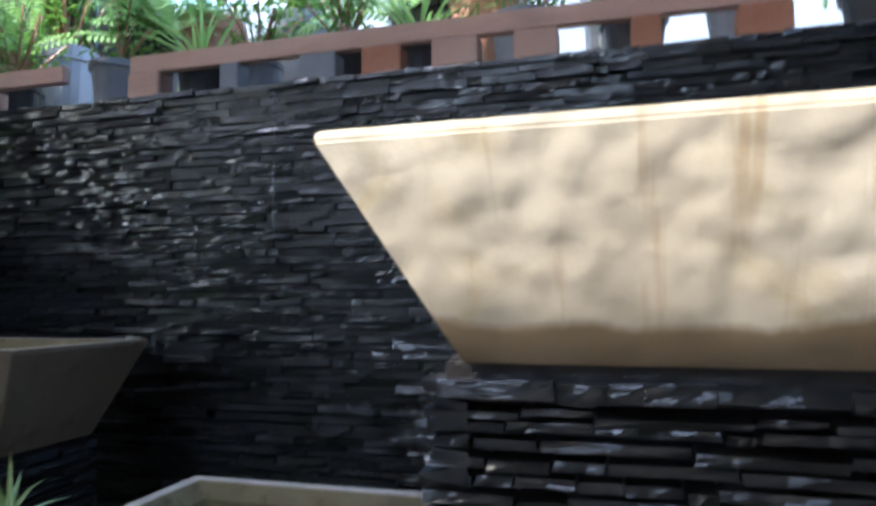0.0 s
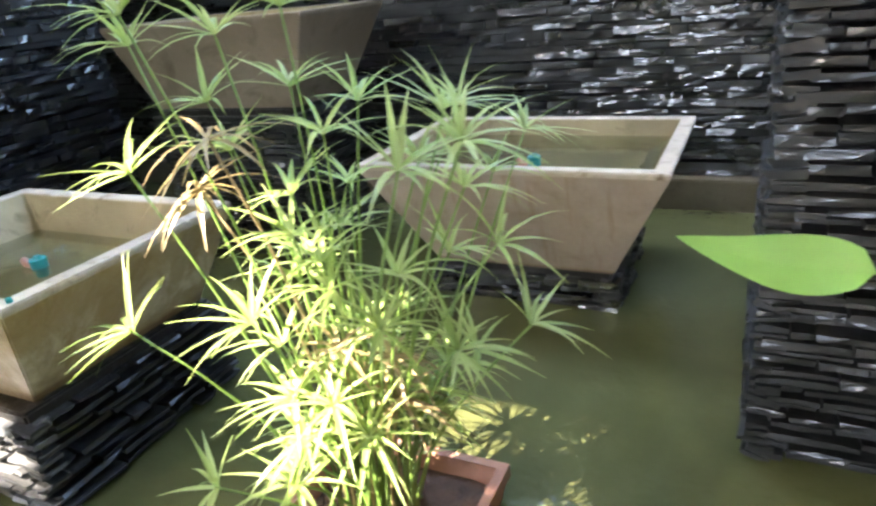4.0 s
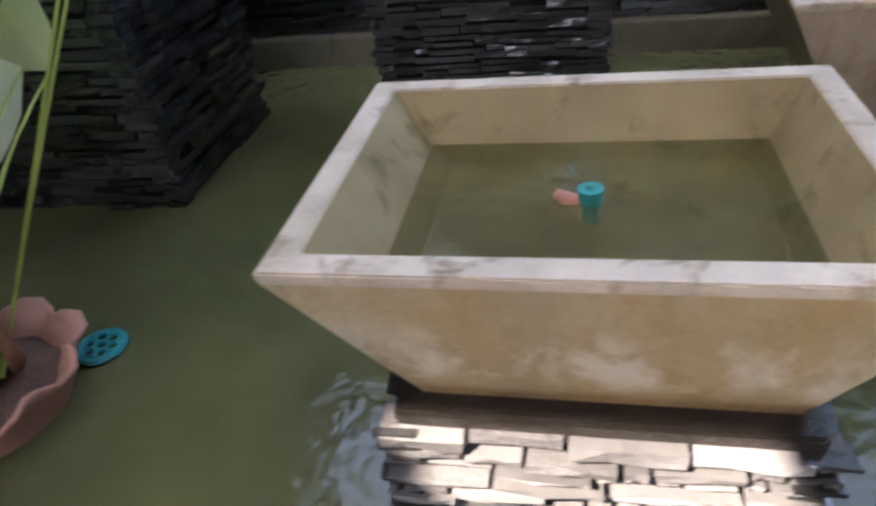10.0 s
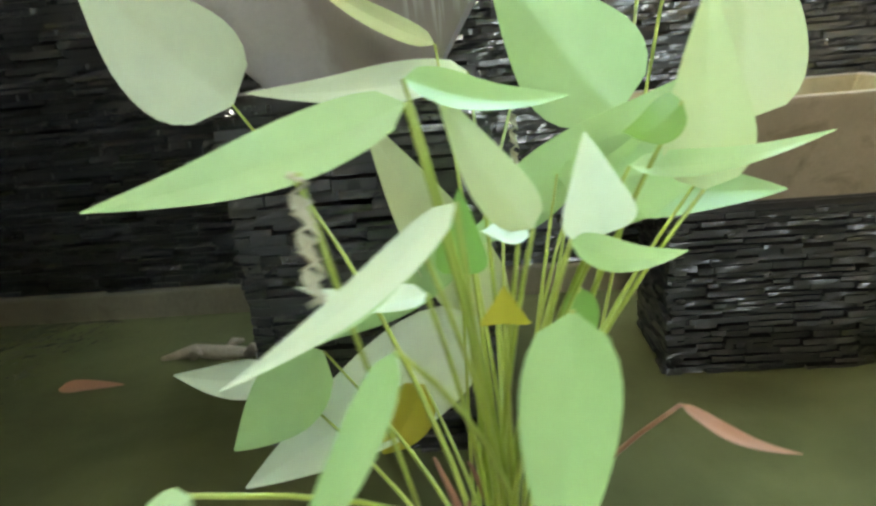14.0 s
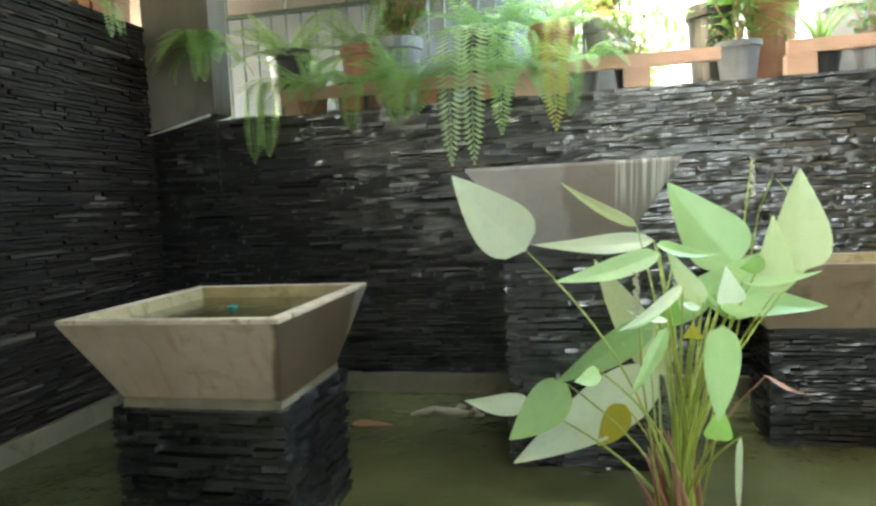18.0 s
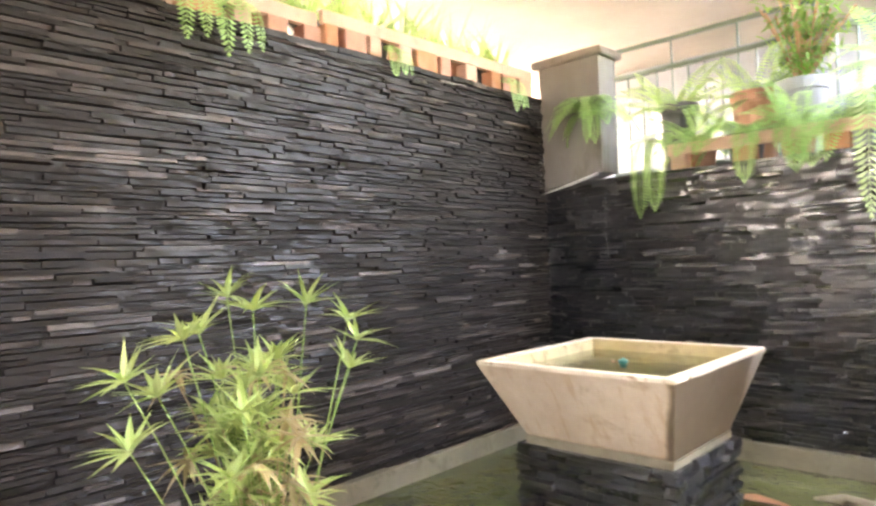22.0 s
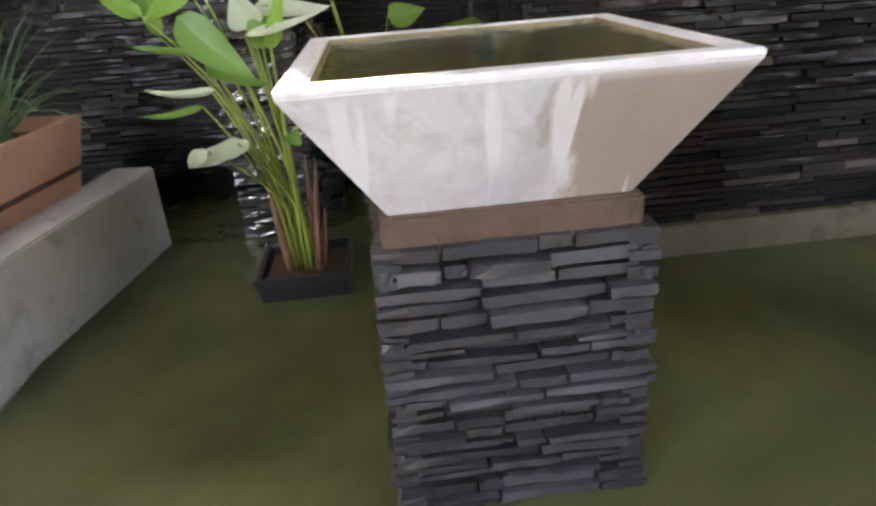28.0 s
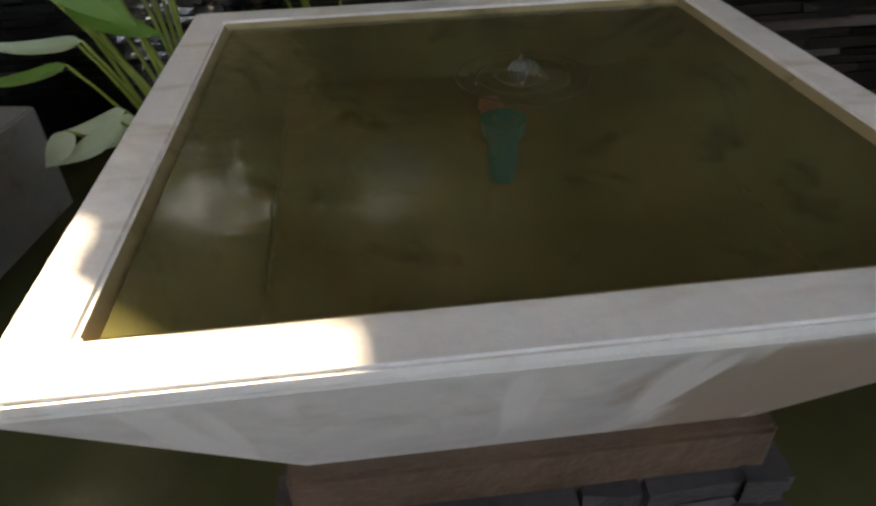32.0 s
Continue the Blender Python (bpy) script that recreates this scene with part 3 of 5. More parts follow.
lip = solid("pond_lip_north", slab(X_WEST + 0.06, X_EAST, Y_NORTH - 0.07, Y_NORTH + 0.03, FLOOR, 0.0, 0.006), CONCRETE, "algae-stained concrete lip at the foot of the wall", "pond lip", kind="structure")
lip = solid("pond_lip_west", slab(X_WEST - 0.03, X_WEST + 0.06, Y_RETURN - 0.02, Y_NORTH + 0.02, FLOOR, -0.002, 0.006), CONCRETE, "algae-stained concrete lip at the foot of the wall", "pond lip", kind="structure")
parapet = solid("parapet_south", turned(slab(0.0, 2.25, -0.19, 0.0, FLOOR, Z_PARAPET, 0.008), (-3.535, -1.445, 0.0), -10.0), PARAPET, "pale concrete parapet along the pond", "parapet", kind="structure")
rim_a = solid("pond_edge_east", slab(-1.42, -1.32, Y_PARAPET - 0.13, 0.6, FLOOR, -0.05, 0.006), PARAPET, "pale concrete edge of the pond", "pond edge", kind="structure")
rim_b = solid("pond_edge_step", slab(-1.42, -0.6, 0.6, 0.7, FLOOR, -0.05, 0.006), PARAPET, "pale concrete edge of the pond", "pond edge", kind="structure")
rim_c = solid("pond_edge_inner", slab(-0.7, -0.6, 0.7, 2.16, FLOOR, -0.05, 0.006), PARAPET, "pale concrete edge of the pond", "pond edge", kind="structure")
rim_d = solid("pond_edge_north", slab(-0.6, X_EAST, 2.08, 2.16, FLOOR, -0.06, 0.006), PARAPET, "pale concrete edge of the pond", "pond edge", kind="structure")


# ---- bowls ----
def frustum(x0, x1, y0, y1, z1, bx0, bx1, by0, by1, z0, rim=0.05, depth=0.2):
    """A square bowl with sloping sides: outer shell, flat rim, hollow inside."""
    bm = bmesh.new()

    def ring(a, b, c, d, z):
        return [bm.verts.new(p) for p in ((a, c, z), (b, c, z), (b, d, z), (a, d, z))]

    f = depth / (z1 - z0)
    ix0, ix1, iy0, iy1 = x0 + (bx0 - x0) * f + rim, x1 + (bx1 - x1) * f - rim, y0 + (by0 - y0) * f + rim, y1 + (by1 - y1) * f - rim
    lipz = z1 - 0.014
    rings = [ring(bx0, bx1, by0, by1, z0), ring(x0, x1, y0, y1, lipz), ring(x0, x1, y0, y1, z1), ring(x0 + rim, x1 - rim, y0 + rim, y1 - rim, z1), ring(ix0, ix1, iy0, iy1, z1 - depth)]
    bm.faces.new(rings[0][::-1])
    bm.faces.new(rings[-1])
    for a, b in zip(rings, rings[1:]):
        for k in range(4):
            bm.faces.new((a[k], a[(k + 1) % 4], b[(k + 1) % 4], b[k]))
    inner = [fc.index for fc in bm.faces]
    bmesh.ops.bevel(bm, geom=[e for e in bm.edges], offset=0.003, segments=2, affect="EDGES")
    bmesh.ops.recalc_face_normals(bm, faces=bm.faces)
    return bm


def water_bowl(box, base, z1, z0, mat, label, ped_label, group, level=0.05, depth=0.2, rim=0.05, nozzle=None, pedestal=None, faces="SEW", seed=1, grain=1.0, stone=SLATE_WET, bed=0.02, gap=0.005):
    x0, x1, y0, y1 = box
    bx0, bx1, by0, by1 = base
    bowl = thing("water_bowl", ((x0 + x1) / 2, (y0 + y1) / 2, z0), label, "bowl", group)
    inv = Matrix.Translation(-bowl.location)
    bm = frustum(x0, x1, y0, y1, z1, bx0, bx1, by0, by1, z0, rim, depth)
    bmesh.ops.transform(bm, matrix=inv, verts=bm.verts)
    shell = part("shell", bm, mat, bowl)
    shell.data.materials.append(BOWL_INSIDE)
    shell.data.materials.append(BOWL_RIM if mat in (BOWL_AGED, BOWL_SHADED_EAST, BOWL_OLIVE, BOWL_BEIGE) else mat)
    for p in shell.data.polygons:
        c = p.center
        if p.normal.z > -0.2 and c.z < z1 - z0 - 0.03 and p.normal.dot(Vector((c.x, c.y, 0))) < 0.001:
            p.material_index = 1
        elif c.z > z1 - z0 - 0.016:
            p.material_index = 2
    f = level / (z1 - z0)
    m = 0.006
    bm = bmesh.new()
    wv = [(x0 + (bx0 - x0) * f + rim + m, y0 + (by0 - y0) * f + rim + m), (x1 + (bx1 - x1) * f - rim - m, y0 + (by0 - y0) * f + rim + m),
          (x1 + (bx1 - x1) * f - rim - m, y1 + (by1 - y1) * f - rim - m), (x0 + (bx0 - x0) * f + rim + m, y1 + (by1 - y1) * f - rim - m)]
    bm.faces.new([bm.verts.new((a - bowl.location.x, b - bowl.location.y, z1 - level - z0)) for a, b in wv])
    w = part("water", bm, BRIMMING if level < 0.03 else CLEAR, bowl, "silty shallow water")
    w.visible_shadow = False
    if nozzle:
        fountain_nozzle(nozzle, z1 - depth, 0.85 if mat is BOWL_WHITE else 0.7)
    if pedestal:
        slate_pedestal(*pedestal, z0, ped_label, faces, seed, grain, stone, bed, gap)
    return bowl


def fountain_nozzle(at, floor_z, size=1.0):
    x, y, z = at
    n = thing("fountain_nozzle", (x, y, floor_z), "teal plastic fountain nozzle with a pink tap", "nozzle", "fountain nozzles")
    h = z - floor_z
    bm = tube([(0, 0, 0), (0, 0, h * 0.7), (0, 0, h * 0.72), (0, 0, h)], [0.02 * size, 0.02 * size, 0.028 * size, 0.03 * size], 12)
    part("body", bm, TEAL, n, smooth=False)
    bm = tube([(-0.02 * size, 0, h * 0.75), (-0.06 * size, -0.005, h * 0.85), (-0.075 * size, -0.005, h * 0.95)], [0.014 * size, 0.017 * size, 0.012 * size], 10)
    part("tap", bm, PINK, n, "pink tap")
    bm = tube([(0, 0, h), (0, 0, h + 0.008)], [0.014 * size, 0.010 * size], 10)
    part("tip", bm, TEAL, n)


def slate_pedestal(x0, x1, y0, y1, z1, label, faces, seed, grain=1.0, stone=SLATE_WET, bed=0.02, gap=0.005):
    z0 = WATER - 0.15
    p = thing("slate_pedestal", ((x0 + x1) / 2, (y0 + y1) / 2, z0), label, "pedestal", "slate pedestals")
    o = p.location
    part("core", slab(x0 + 0.045 - o.x, x1 - 0.045 - o.x, y0 + 0.045 - o.y, y1 - 0.045 - o.y, 0, z1 - z0), CORE, p, "dark mortar core")
    part("bed", slab(x0 + 0.025 - o.x, x1 - 0.025 - o.x, y0 + 0.025 - o.y, y1 - 0.025 - o.y, z1 - z0 - bed - 0.03, z1 - z0 + 0.004, 0.006), MORTAR if bed > 0.03 else CONCRETE if bed > 0.025 else SHADED_BED, p, "wet brown mortar bed")
    h = z1 - z0 - bed
    kw = dict(course=(0.021 * grain, 0.036 * grain), piece=(0.08 * grain, 0.24 * grain), depth=(0.045, 0.075))
    sides = {"S": ((x0, y0), (1, 0, 0), (0, -1, 0), x1 - x0), "N": ((x1, y1), (-1, 0, 0), (0, 1, 0), x1 - x0),
             "E": ((x1, y0), (0, 1, 0), (1, 0, 0), y1 - y0), "W": ((x0, y1), (0, -1, 0), (-1, 0, 0), y1 - y0)}
    for i, k in enumerate(faces):
        (ax, ay), along, out, length = sides[k]
        origin = Vector((ax - o.x, ay - o.y, 0)) - Vector(out) * 0.03
        # Sun and shade by colour: pale slate faces south, near-black slate the rest.
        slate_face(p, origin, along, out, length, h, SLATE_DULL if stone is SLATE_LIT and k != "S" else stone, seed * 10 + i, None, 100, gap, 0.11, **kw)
    return p


BOWLS = "square water bowls on slate pedestals"
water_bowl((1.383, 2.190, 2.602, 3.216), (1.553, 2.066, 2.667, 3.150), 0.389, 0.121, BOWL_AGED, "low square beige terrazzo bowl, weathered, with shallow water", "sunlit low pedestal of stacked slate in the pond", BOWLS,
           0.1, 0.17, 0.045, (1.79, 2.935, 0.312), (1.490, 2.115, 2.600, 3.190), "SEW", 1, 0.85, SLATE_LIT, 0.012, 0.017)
water_bowl((2.255, 3.197, 3.706, 4.397), (2.45, 3.03, 3.84, 4.29), 0.345, -0.015, BOWL_BEIGE, "low square beige terrazzo bowl beside the slate wall", "low wet slate pedestal in the pond", BOWLS,
           0.055, 0.2, 0.045, (2.76, 3.95, 0.318), (2.43, 3.05, 3.82, 4.31), "SEW", 2, 0.7)
water_bowl((1.028, 1.987, 3.912, 4.476), (1.146, 1.836, 4.00, 4.38), 0.800, 0.465, BOWL_DULL, "square dull brown terrazzo bowl before the wet slate wall", "tall wet slate pedestal in the pond", BOWLS,
           0.06, 0.2, 0.045, None, (1.150, 1.850, 3.960, 4.400), "SEW", 3, 0.8, SLATE_DAMP)
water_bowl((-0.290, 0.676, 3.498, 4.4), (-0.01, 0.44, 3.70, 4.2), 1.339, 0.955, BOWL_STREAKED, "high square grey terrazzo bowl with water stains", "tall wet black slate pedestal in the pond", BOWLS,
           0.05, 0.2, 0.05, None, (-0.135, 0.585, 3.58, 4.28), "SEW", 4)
water_bowl((-1.646, -0.762, 2.427, 3.365), (-1.53, -0.865, 2.62, 3.18), 0.827, 0.482, BOWL_SHADED_EAST, "square beige terrazzo bowl with shallow water and a nozzle", "wet black slate pedestal in the pond", BOWLS,
           0.05, 0.2, 0.05, (-1.250, 2.985, 0.785), (-1.56, -0.84, 2.585, 3.23), "SEW", 5, bed=0.028)
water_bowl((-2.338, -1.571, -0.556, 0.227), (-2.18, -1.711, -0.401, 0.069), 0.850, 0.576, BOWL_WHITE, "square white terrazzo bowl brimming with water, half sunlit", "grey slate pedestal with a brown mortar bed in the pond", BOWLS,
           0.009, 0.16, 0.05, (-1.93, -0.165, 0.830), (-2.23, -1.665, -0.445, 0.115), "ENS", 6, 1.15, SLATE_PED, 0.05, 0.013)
water_bowl((3.300, 4.30, 3.144, 4.05), (3.470, 4.15, 3.235, 3.9), 1.150, 0.855, BOWL_CREAM, "large high beige terrazzo bowl in bright sunlight", "broad dark wet slate pedestal in the pond", BOWLS,
           0.05, 0.16, 0.05, None, (3.410, 4.24, 3.25, 3.95), "SEW", 7, 0.8, SLATE_DAMP, 0.02, 0.009)
water_bowl((-4.2, -3.68, -1.05, -0.55), (-4.08, -3.78, -0.9, -0.66), 1.63, 1.41, BOWL_OLIVE, "small square bowl high before the recess wall", "tall narrow slate pedestal in the recess", BOWLS,
           0.05, 0.14, 0.04, None, (-4.1, -3.76, -0.92, -0.64), "EN", 8)
water_bowl((-3.98, -3.38, -1.26, -0.58), (-3.86, -3.50, -1.07, -0.75), 1.255, 1.06, BOWL_OLIVE, "square grey bowl in the dark recess", "slate pedestal in the dark recess", BOWLS,
           0.05, 0.14, 0.04, None, (-3.88, -3.48, -1.09, -0.73), "EN", 9)


# ---- plants ----
def pot_square(at, size, height, mat, label, soil=True, rim=0.02):
    x, y, z = at
    p = thing("plant_pot", at, label, "plant pot")
    bm = bmesh.new()
    a, b = size / 2, size / 2 * 0.82

    def ring(h, zz):
        return [bm.verts.new((sx * h, sy * h, zz)) for sx, sy in ((-1, -1), (1, -1), (1, 1), (-1, 1))]

    rings = [ring(b, 0), ring(a * 0.97, height - 0.03), ring(a, height - 0.03), ring(a, height), ring(a - rim, height), ring(b - rim, height * 0.3)]
    bm.faces.new(rings[0][::-1]), bm.faces.new(rings[-1])
    for r, s in zip(rings, rings[1:]):
        for k in range(4):
            bm.faces.new((r[k], r[(k + 1) % 4], s[(k + 1) % 4], s[k]))
    part("body", bm, mat, p)
    if soil:
        bm = bmesh.new()
        bmesh.ops.create_grid(bm, x_segments=7, y_segments=7, size=a - rim - 0.008)
        for v in bm.verts:
            v.co.z = height - 0.035 + noise.noise(v.co * 30 + Vector(at)) * 0.012
        part("soil", bm, SOIL, p, smooth=True)
    return p


def papyrus(at, stems, height, spread, seed, label, dry=0.08, blade_len=(0.10, 0.17), lean=Vector((0, 0, 0)), blade_w=0.012, thick=1.0, flat=(1.0,), low=0.4, rise=(0.15, 1.0), droop=(0.3, 1.1), tops=()):
    rnd = random.Random(seed)
    p = thing("papyrus", at, label, "papyrus")
    for i in range(stems + len(tops)):
        a, r = rnd.uniform(0, math.tau), rnd.uniform(0, 0.09)
        h = height * (rnd.uniform(0.1, 0.45) if rnd.random() < low else rnd.uniform(0.45, 1.0))
        reach = spread * rnd.uniform(0.1, 1.0) * (0.3 + 0.7 * h / height)
        foot = Vector((math.cos(a) * r, math.sin(a) * r, 0))
        a2 = a + rnd.uniform(-0.7, 0.7)
        top = Vector((math.cos(a2) * reach, math.sin(a2) * reach * flat[0], h)) + lean * h
        if i >= stems:
            top = Vector(tops[i - stems])
            a2, foot = math.atan2(top.y, top.x), Vector((top.x * 0.2, top.y * 0.2, 0))
        arc = bend(foot, top, 0.0, 5, Vector((-math.cos(a2), -math.sin(a2), 0)) * reach * 0.22)
        withered = rnd.random() < dry and i < stems
        part("stem", tube(arc, [r * thick for r in (0.0045, 0.0042, 0.004, 0.0035, 0.003, 0.0026)], 5), PAPYRUS_DRY if withered else REED, p, smooth=True)
        bm = bmesh.new()
        d0 = (arc[-1] - arc[-2]).normalized()
        n = rnd.randint(10, 15)
        for k in range(n):
            b = k / n * math.tau + rnd.uniform(-0.2, 0.2)
            o = d0.orthogonal().normalized()
            o = o * math.cos(b) + d0.cross(o) * math.sin(b)
            up = rnd.uniform(*rise) if not withered else rnd.uniform(-0.5, 0.5)
            blade(bm, arc[-1], o + d0 * up, rnd.uniform(*blade_len), blade_w * rnd.uniform(0.7, 1.2), rnd.uniform(*droop) * (1.6 if withered else 1))
        part("leaf_whorl", bm, PAPYRUS_DRY if withered else PAPYRUS, p, "withered brown whorl" if withered else "", smooth=False)
    return p


pot_square((2.80, 2.80, WATER - 0.12), 0.38, 0.20, TERRACOTTA, "square terracotta pot with a pale rim standing in the water")
papyrus((2.80, 2.80, -0.085), 46, 0.80, 0.36, 5, "tall sunlit umbrella papyrus in a terracotta pot", 0.06, (0.10, 0.15), Vector((-0.04, 0.10, 0)), 0.0105, 0.8, (0.8,), 0.42,
        tops=((-0.28, -0.19, 0.48), (0.27, 0.13, 0.40), (0.14, 0.33, 0.60), (-0.30, -0.10, 0.71), (-0.19, 0.01, 0.72), (-0.08, 0.01, 0.65), (0.01, 0.10, 0.78), (0.19, 0.38, 0.67), (-0.29, -0.05, 0.94), (-0.07, 0.05, 0.93), (-0.16, 0.00, 0.90), (0.01, -0.05, 0.52), (0.08, 0.15, 0.67), (0.18, 0.10, 0.35), (-0.02, -0.14, 0.30), (0.03, -0.12, 0.36), (-0.06, -0.10, 0.34), (0.06, -0.08, 0.28), (-0.10, -0.06, 0.41), (-0.20, -0.18, 0.18), (-0.02, -0.18, 0.24), (-0.38, 0.03, 0.89), (-0.14, 0.13, 0.80), (0.10, 0.00, 0.53)))
pot_square((-1.82, 1.50, WATER - 0.12), 0.36, 0.22, BLACK_POT, "square black pot standing in the water")
papyrus((-1.82, 1.50, -0.065), 62, 0.98, 0.30, 9, "bushy umbrella papyrus in a black pot", 0.30, (0.12, 0.18), Vector((-0.06, -0.06, 0)), 0.025, 1.0, (1.0,), 0.15, (0.15, 1.0), (0.1, 0.7),
        tops=((-0.39, 0.08, 1.22), (-0.15, 0.29, 1.18), (0.16, 0.25, 1.13), (-0.08, -0.34, 0.93), (-0.18, 0.07, 1.17), (-0.08, -0.25, 1.10), (-0.03, -0.46, 1.00), (0.02, -0.47, 0.80), (-0.08, 0.10, 0.99), (0.02, -0.02, 0.82), (0.07, 0.32, 0.94), (0.07, 0.15, 0.69), (-0.13, -0.17, 1.11), (0.12, -0.20, 0.67), (0.10, -0.08, 0.97), (0.17, 0.05, 0.56), (0.07, 0.36, 1.04), (0.22, -0.25, 0.36)))


def leaf(bm, base, tip, width, facing=(0, -1, 0.4), cup=0.15, sag=0.0, segs=12, curl=0.0):
    """A broad pointed leaf blade from base to tip."""
    base, tip, facing = Vector(base), Vector(tip), Vector(facing)
    d = tip - base
    side = d.cross(facing).normalized()
    n = side.cross(d).normalized()
    rows = []
    for i in range(segs + 1):
        f = i / segs
        w = width * (math.sin(math.pi * min(1.0, f ** 0.62)) ** 0.8) * (1 - 0.25 * f) if 0 < i < segs else width * 0.02
        c = base + d * f + Vector((0, 0, -sag)) * math.sin(math.pi * f) + n * curl * f * f
        wave = 0.03 * w * math.sin(f * 9 + width * 40)
        rows.append([bm.verts.new(c + side * (w / 2) * s + n * (cup * w * abs(s) + wave * s * abs(s) - (0.012 * w if abs(s) < 0.1 else 0))) for s in (-1, -0.55, -0.06, 0.06, 0.55, 1)])
    for a, b in zip(rows, rows[1:]):
        for k in range(5):
            bm.faces.new((a[k], a[k + 1], b[k + 1], b[k]))
    return bm


def broad_plant(at, label, category, blades, stalk_r=0.008, sheaths=0, name="thalia"):
    """blades: base, tip, width, material, facing."""
    p = thing(name, at, label, category)
    o = Vector(at)
    rnd = random.Random(int(at[0] * 1000))
    for base, tip, width, mat, facing in blades:
        b, t = Vector(base) - o, Vector(tip) - o
        foot = Vector((noise.noise(b * 9) * 0.09, noise.noise(b * 7 + Vector((3, 1, 2))) * 0.09, 0))
        flat = Vector((foot.x - b.x, foot.y - b.y, 0))
        arc = [Vector((foot.x + (b.x - foot.x) * (k / 9) ** 1.8, foot.y + (b.y - foot.y) * (k / 9) ** 1.8, b.z * (k / 9) + 0.07 * flat.length * math.sin(math.pi * k / 9))) for k in range(10)]
        st = part("stalk", tube(arc, [stalk_r * (1.25 - 0.085 * i) for i in range(10)], 7), STALK_RED if mat is THALIA_BROWN else STALK, p, smooth=True)
        blade_ob = part("leaf", leaf(bmesh.new(), b, t, width, facing, 0.12, 0.015, 14), mat, st, smooth=True)
        blade_ob.data.materials.append(MIDRIB if mat is THALIA else mat)
        for k, f in enumerate(blade_ob.data.polygons):
            f.material_index = 1 if k % 5 == 2 else 0
    for k in range(sheaths):
        a = rnd.uniform(0, math.tau)
        foot = Vector((math.cos(a) * 0.07, math.sin(a) * 0.07, 0.0))
        top = foot + Vector((rnd.uniform(-0.10, 0.03), rnd.uniform(-0.05, 0.05), rnd.uniform(0.22, 0.45)))
        part("sheath", tube(bend(foot, top, 0.0, 5, Vector((0.015, 0, 0))), [0.016, 0.015, 0.013, 0.011, 0.008, 0.003], 7), STALK_RED, p, "reddish brown leaf sheath", smooth=True)
    return p


# ---- thalia in the ruffled pot ----
D_, Y_, B_ = THALIA_DARK, THALIA_YELLOW, THALIA_BROWN
# Pale undersides, brightened in colour to stand in for sun on these leaves.
W_ = leaf_material("sunlit_leaf_back", (0.56, 0.68, 0.46), (0.66, 0.76, 0.56), 0.3, 0.3)
G_ = leaf_material("glaucous_leaf", (0.30, 0.52, 0.19), (0.42, 0.62, 0.30), 0.38, 0.3)
M_ = leaf_material("yellow_green_leaf", (0.42, 0.52, 0.22), (0.50, 0.58, 0.30), 0.4, 0.35)
L_ = leaf_material("bright_young_leaf", (0.22, 0.46, 0.07), (0.30, 0.54, 0.12), 0.4, 0.35)
S_, U_ = (0, -1, 0.5), (0.2, -0.3, 1)
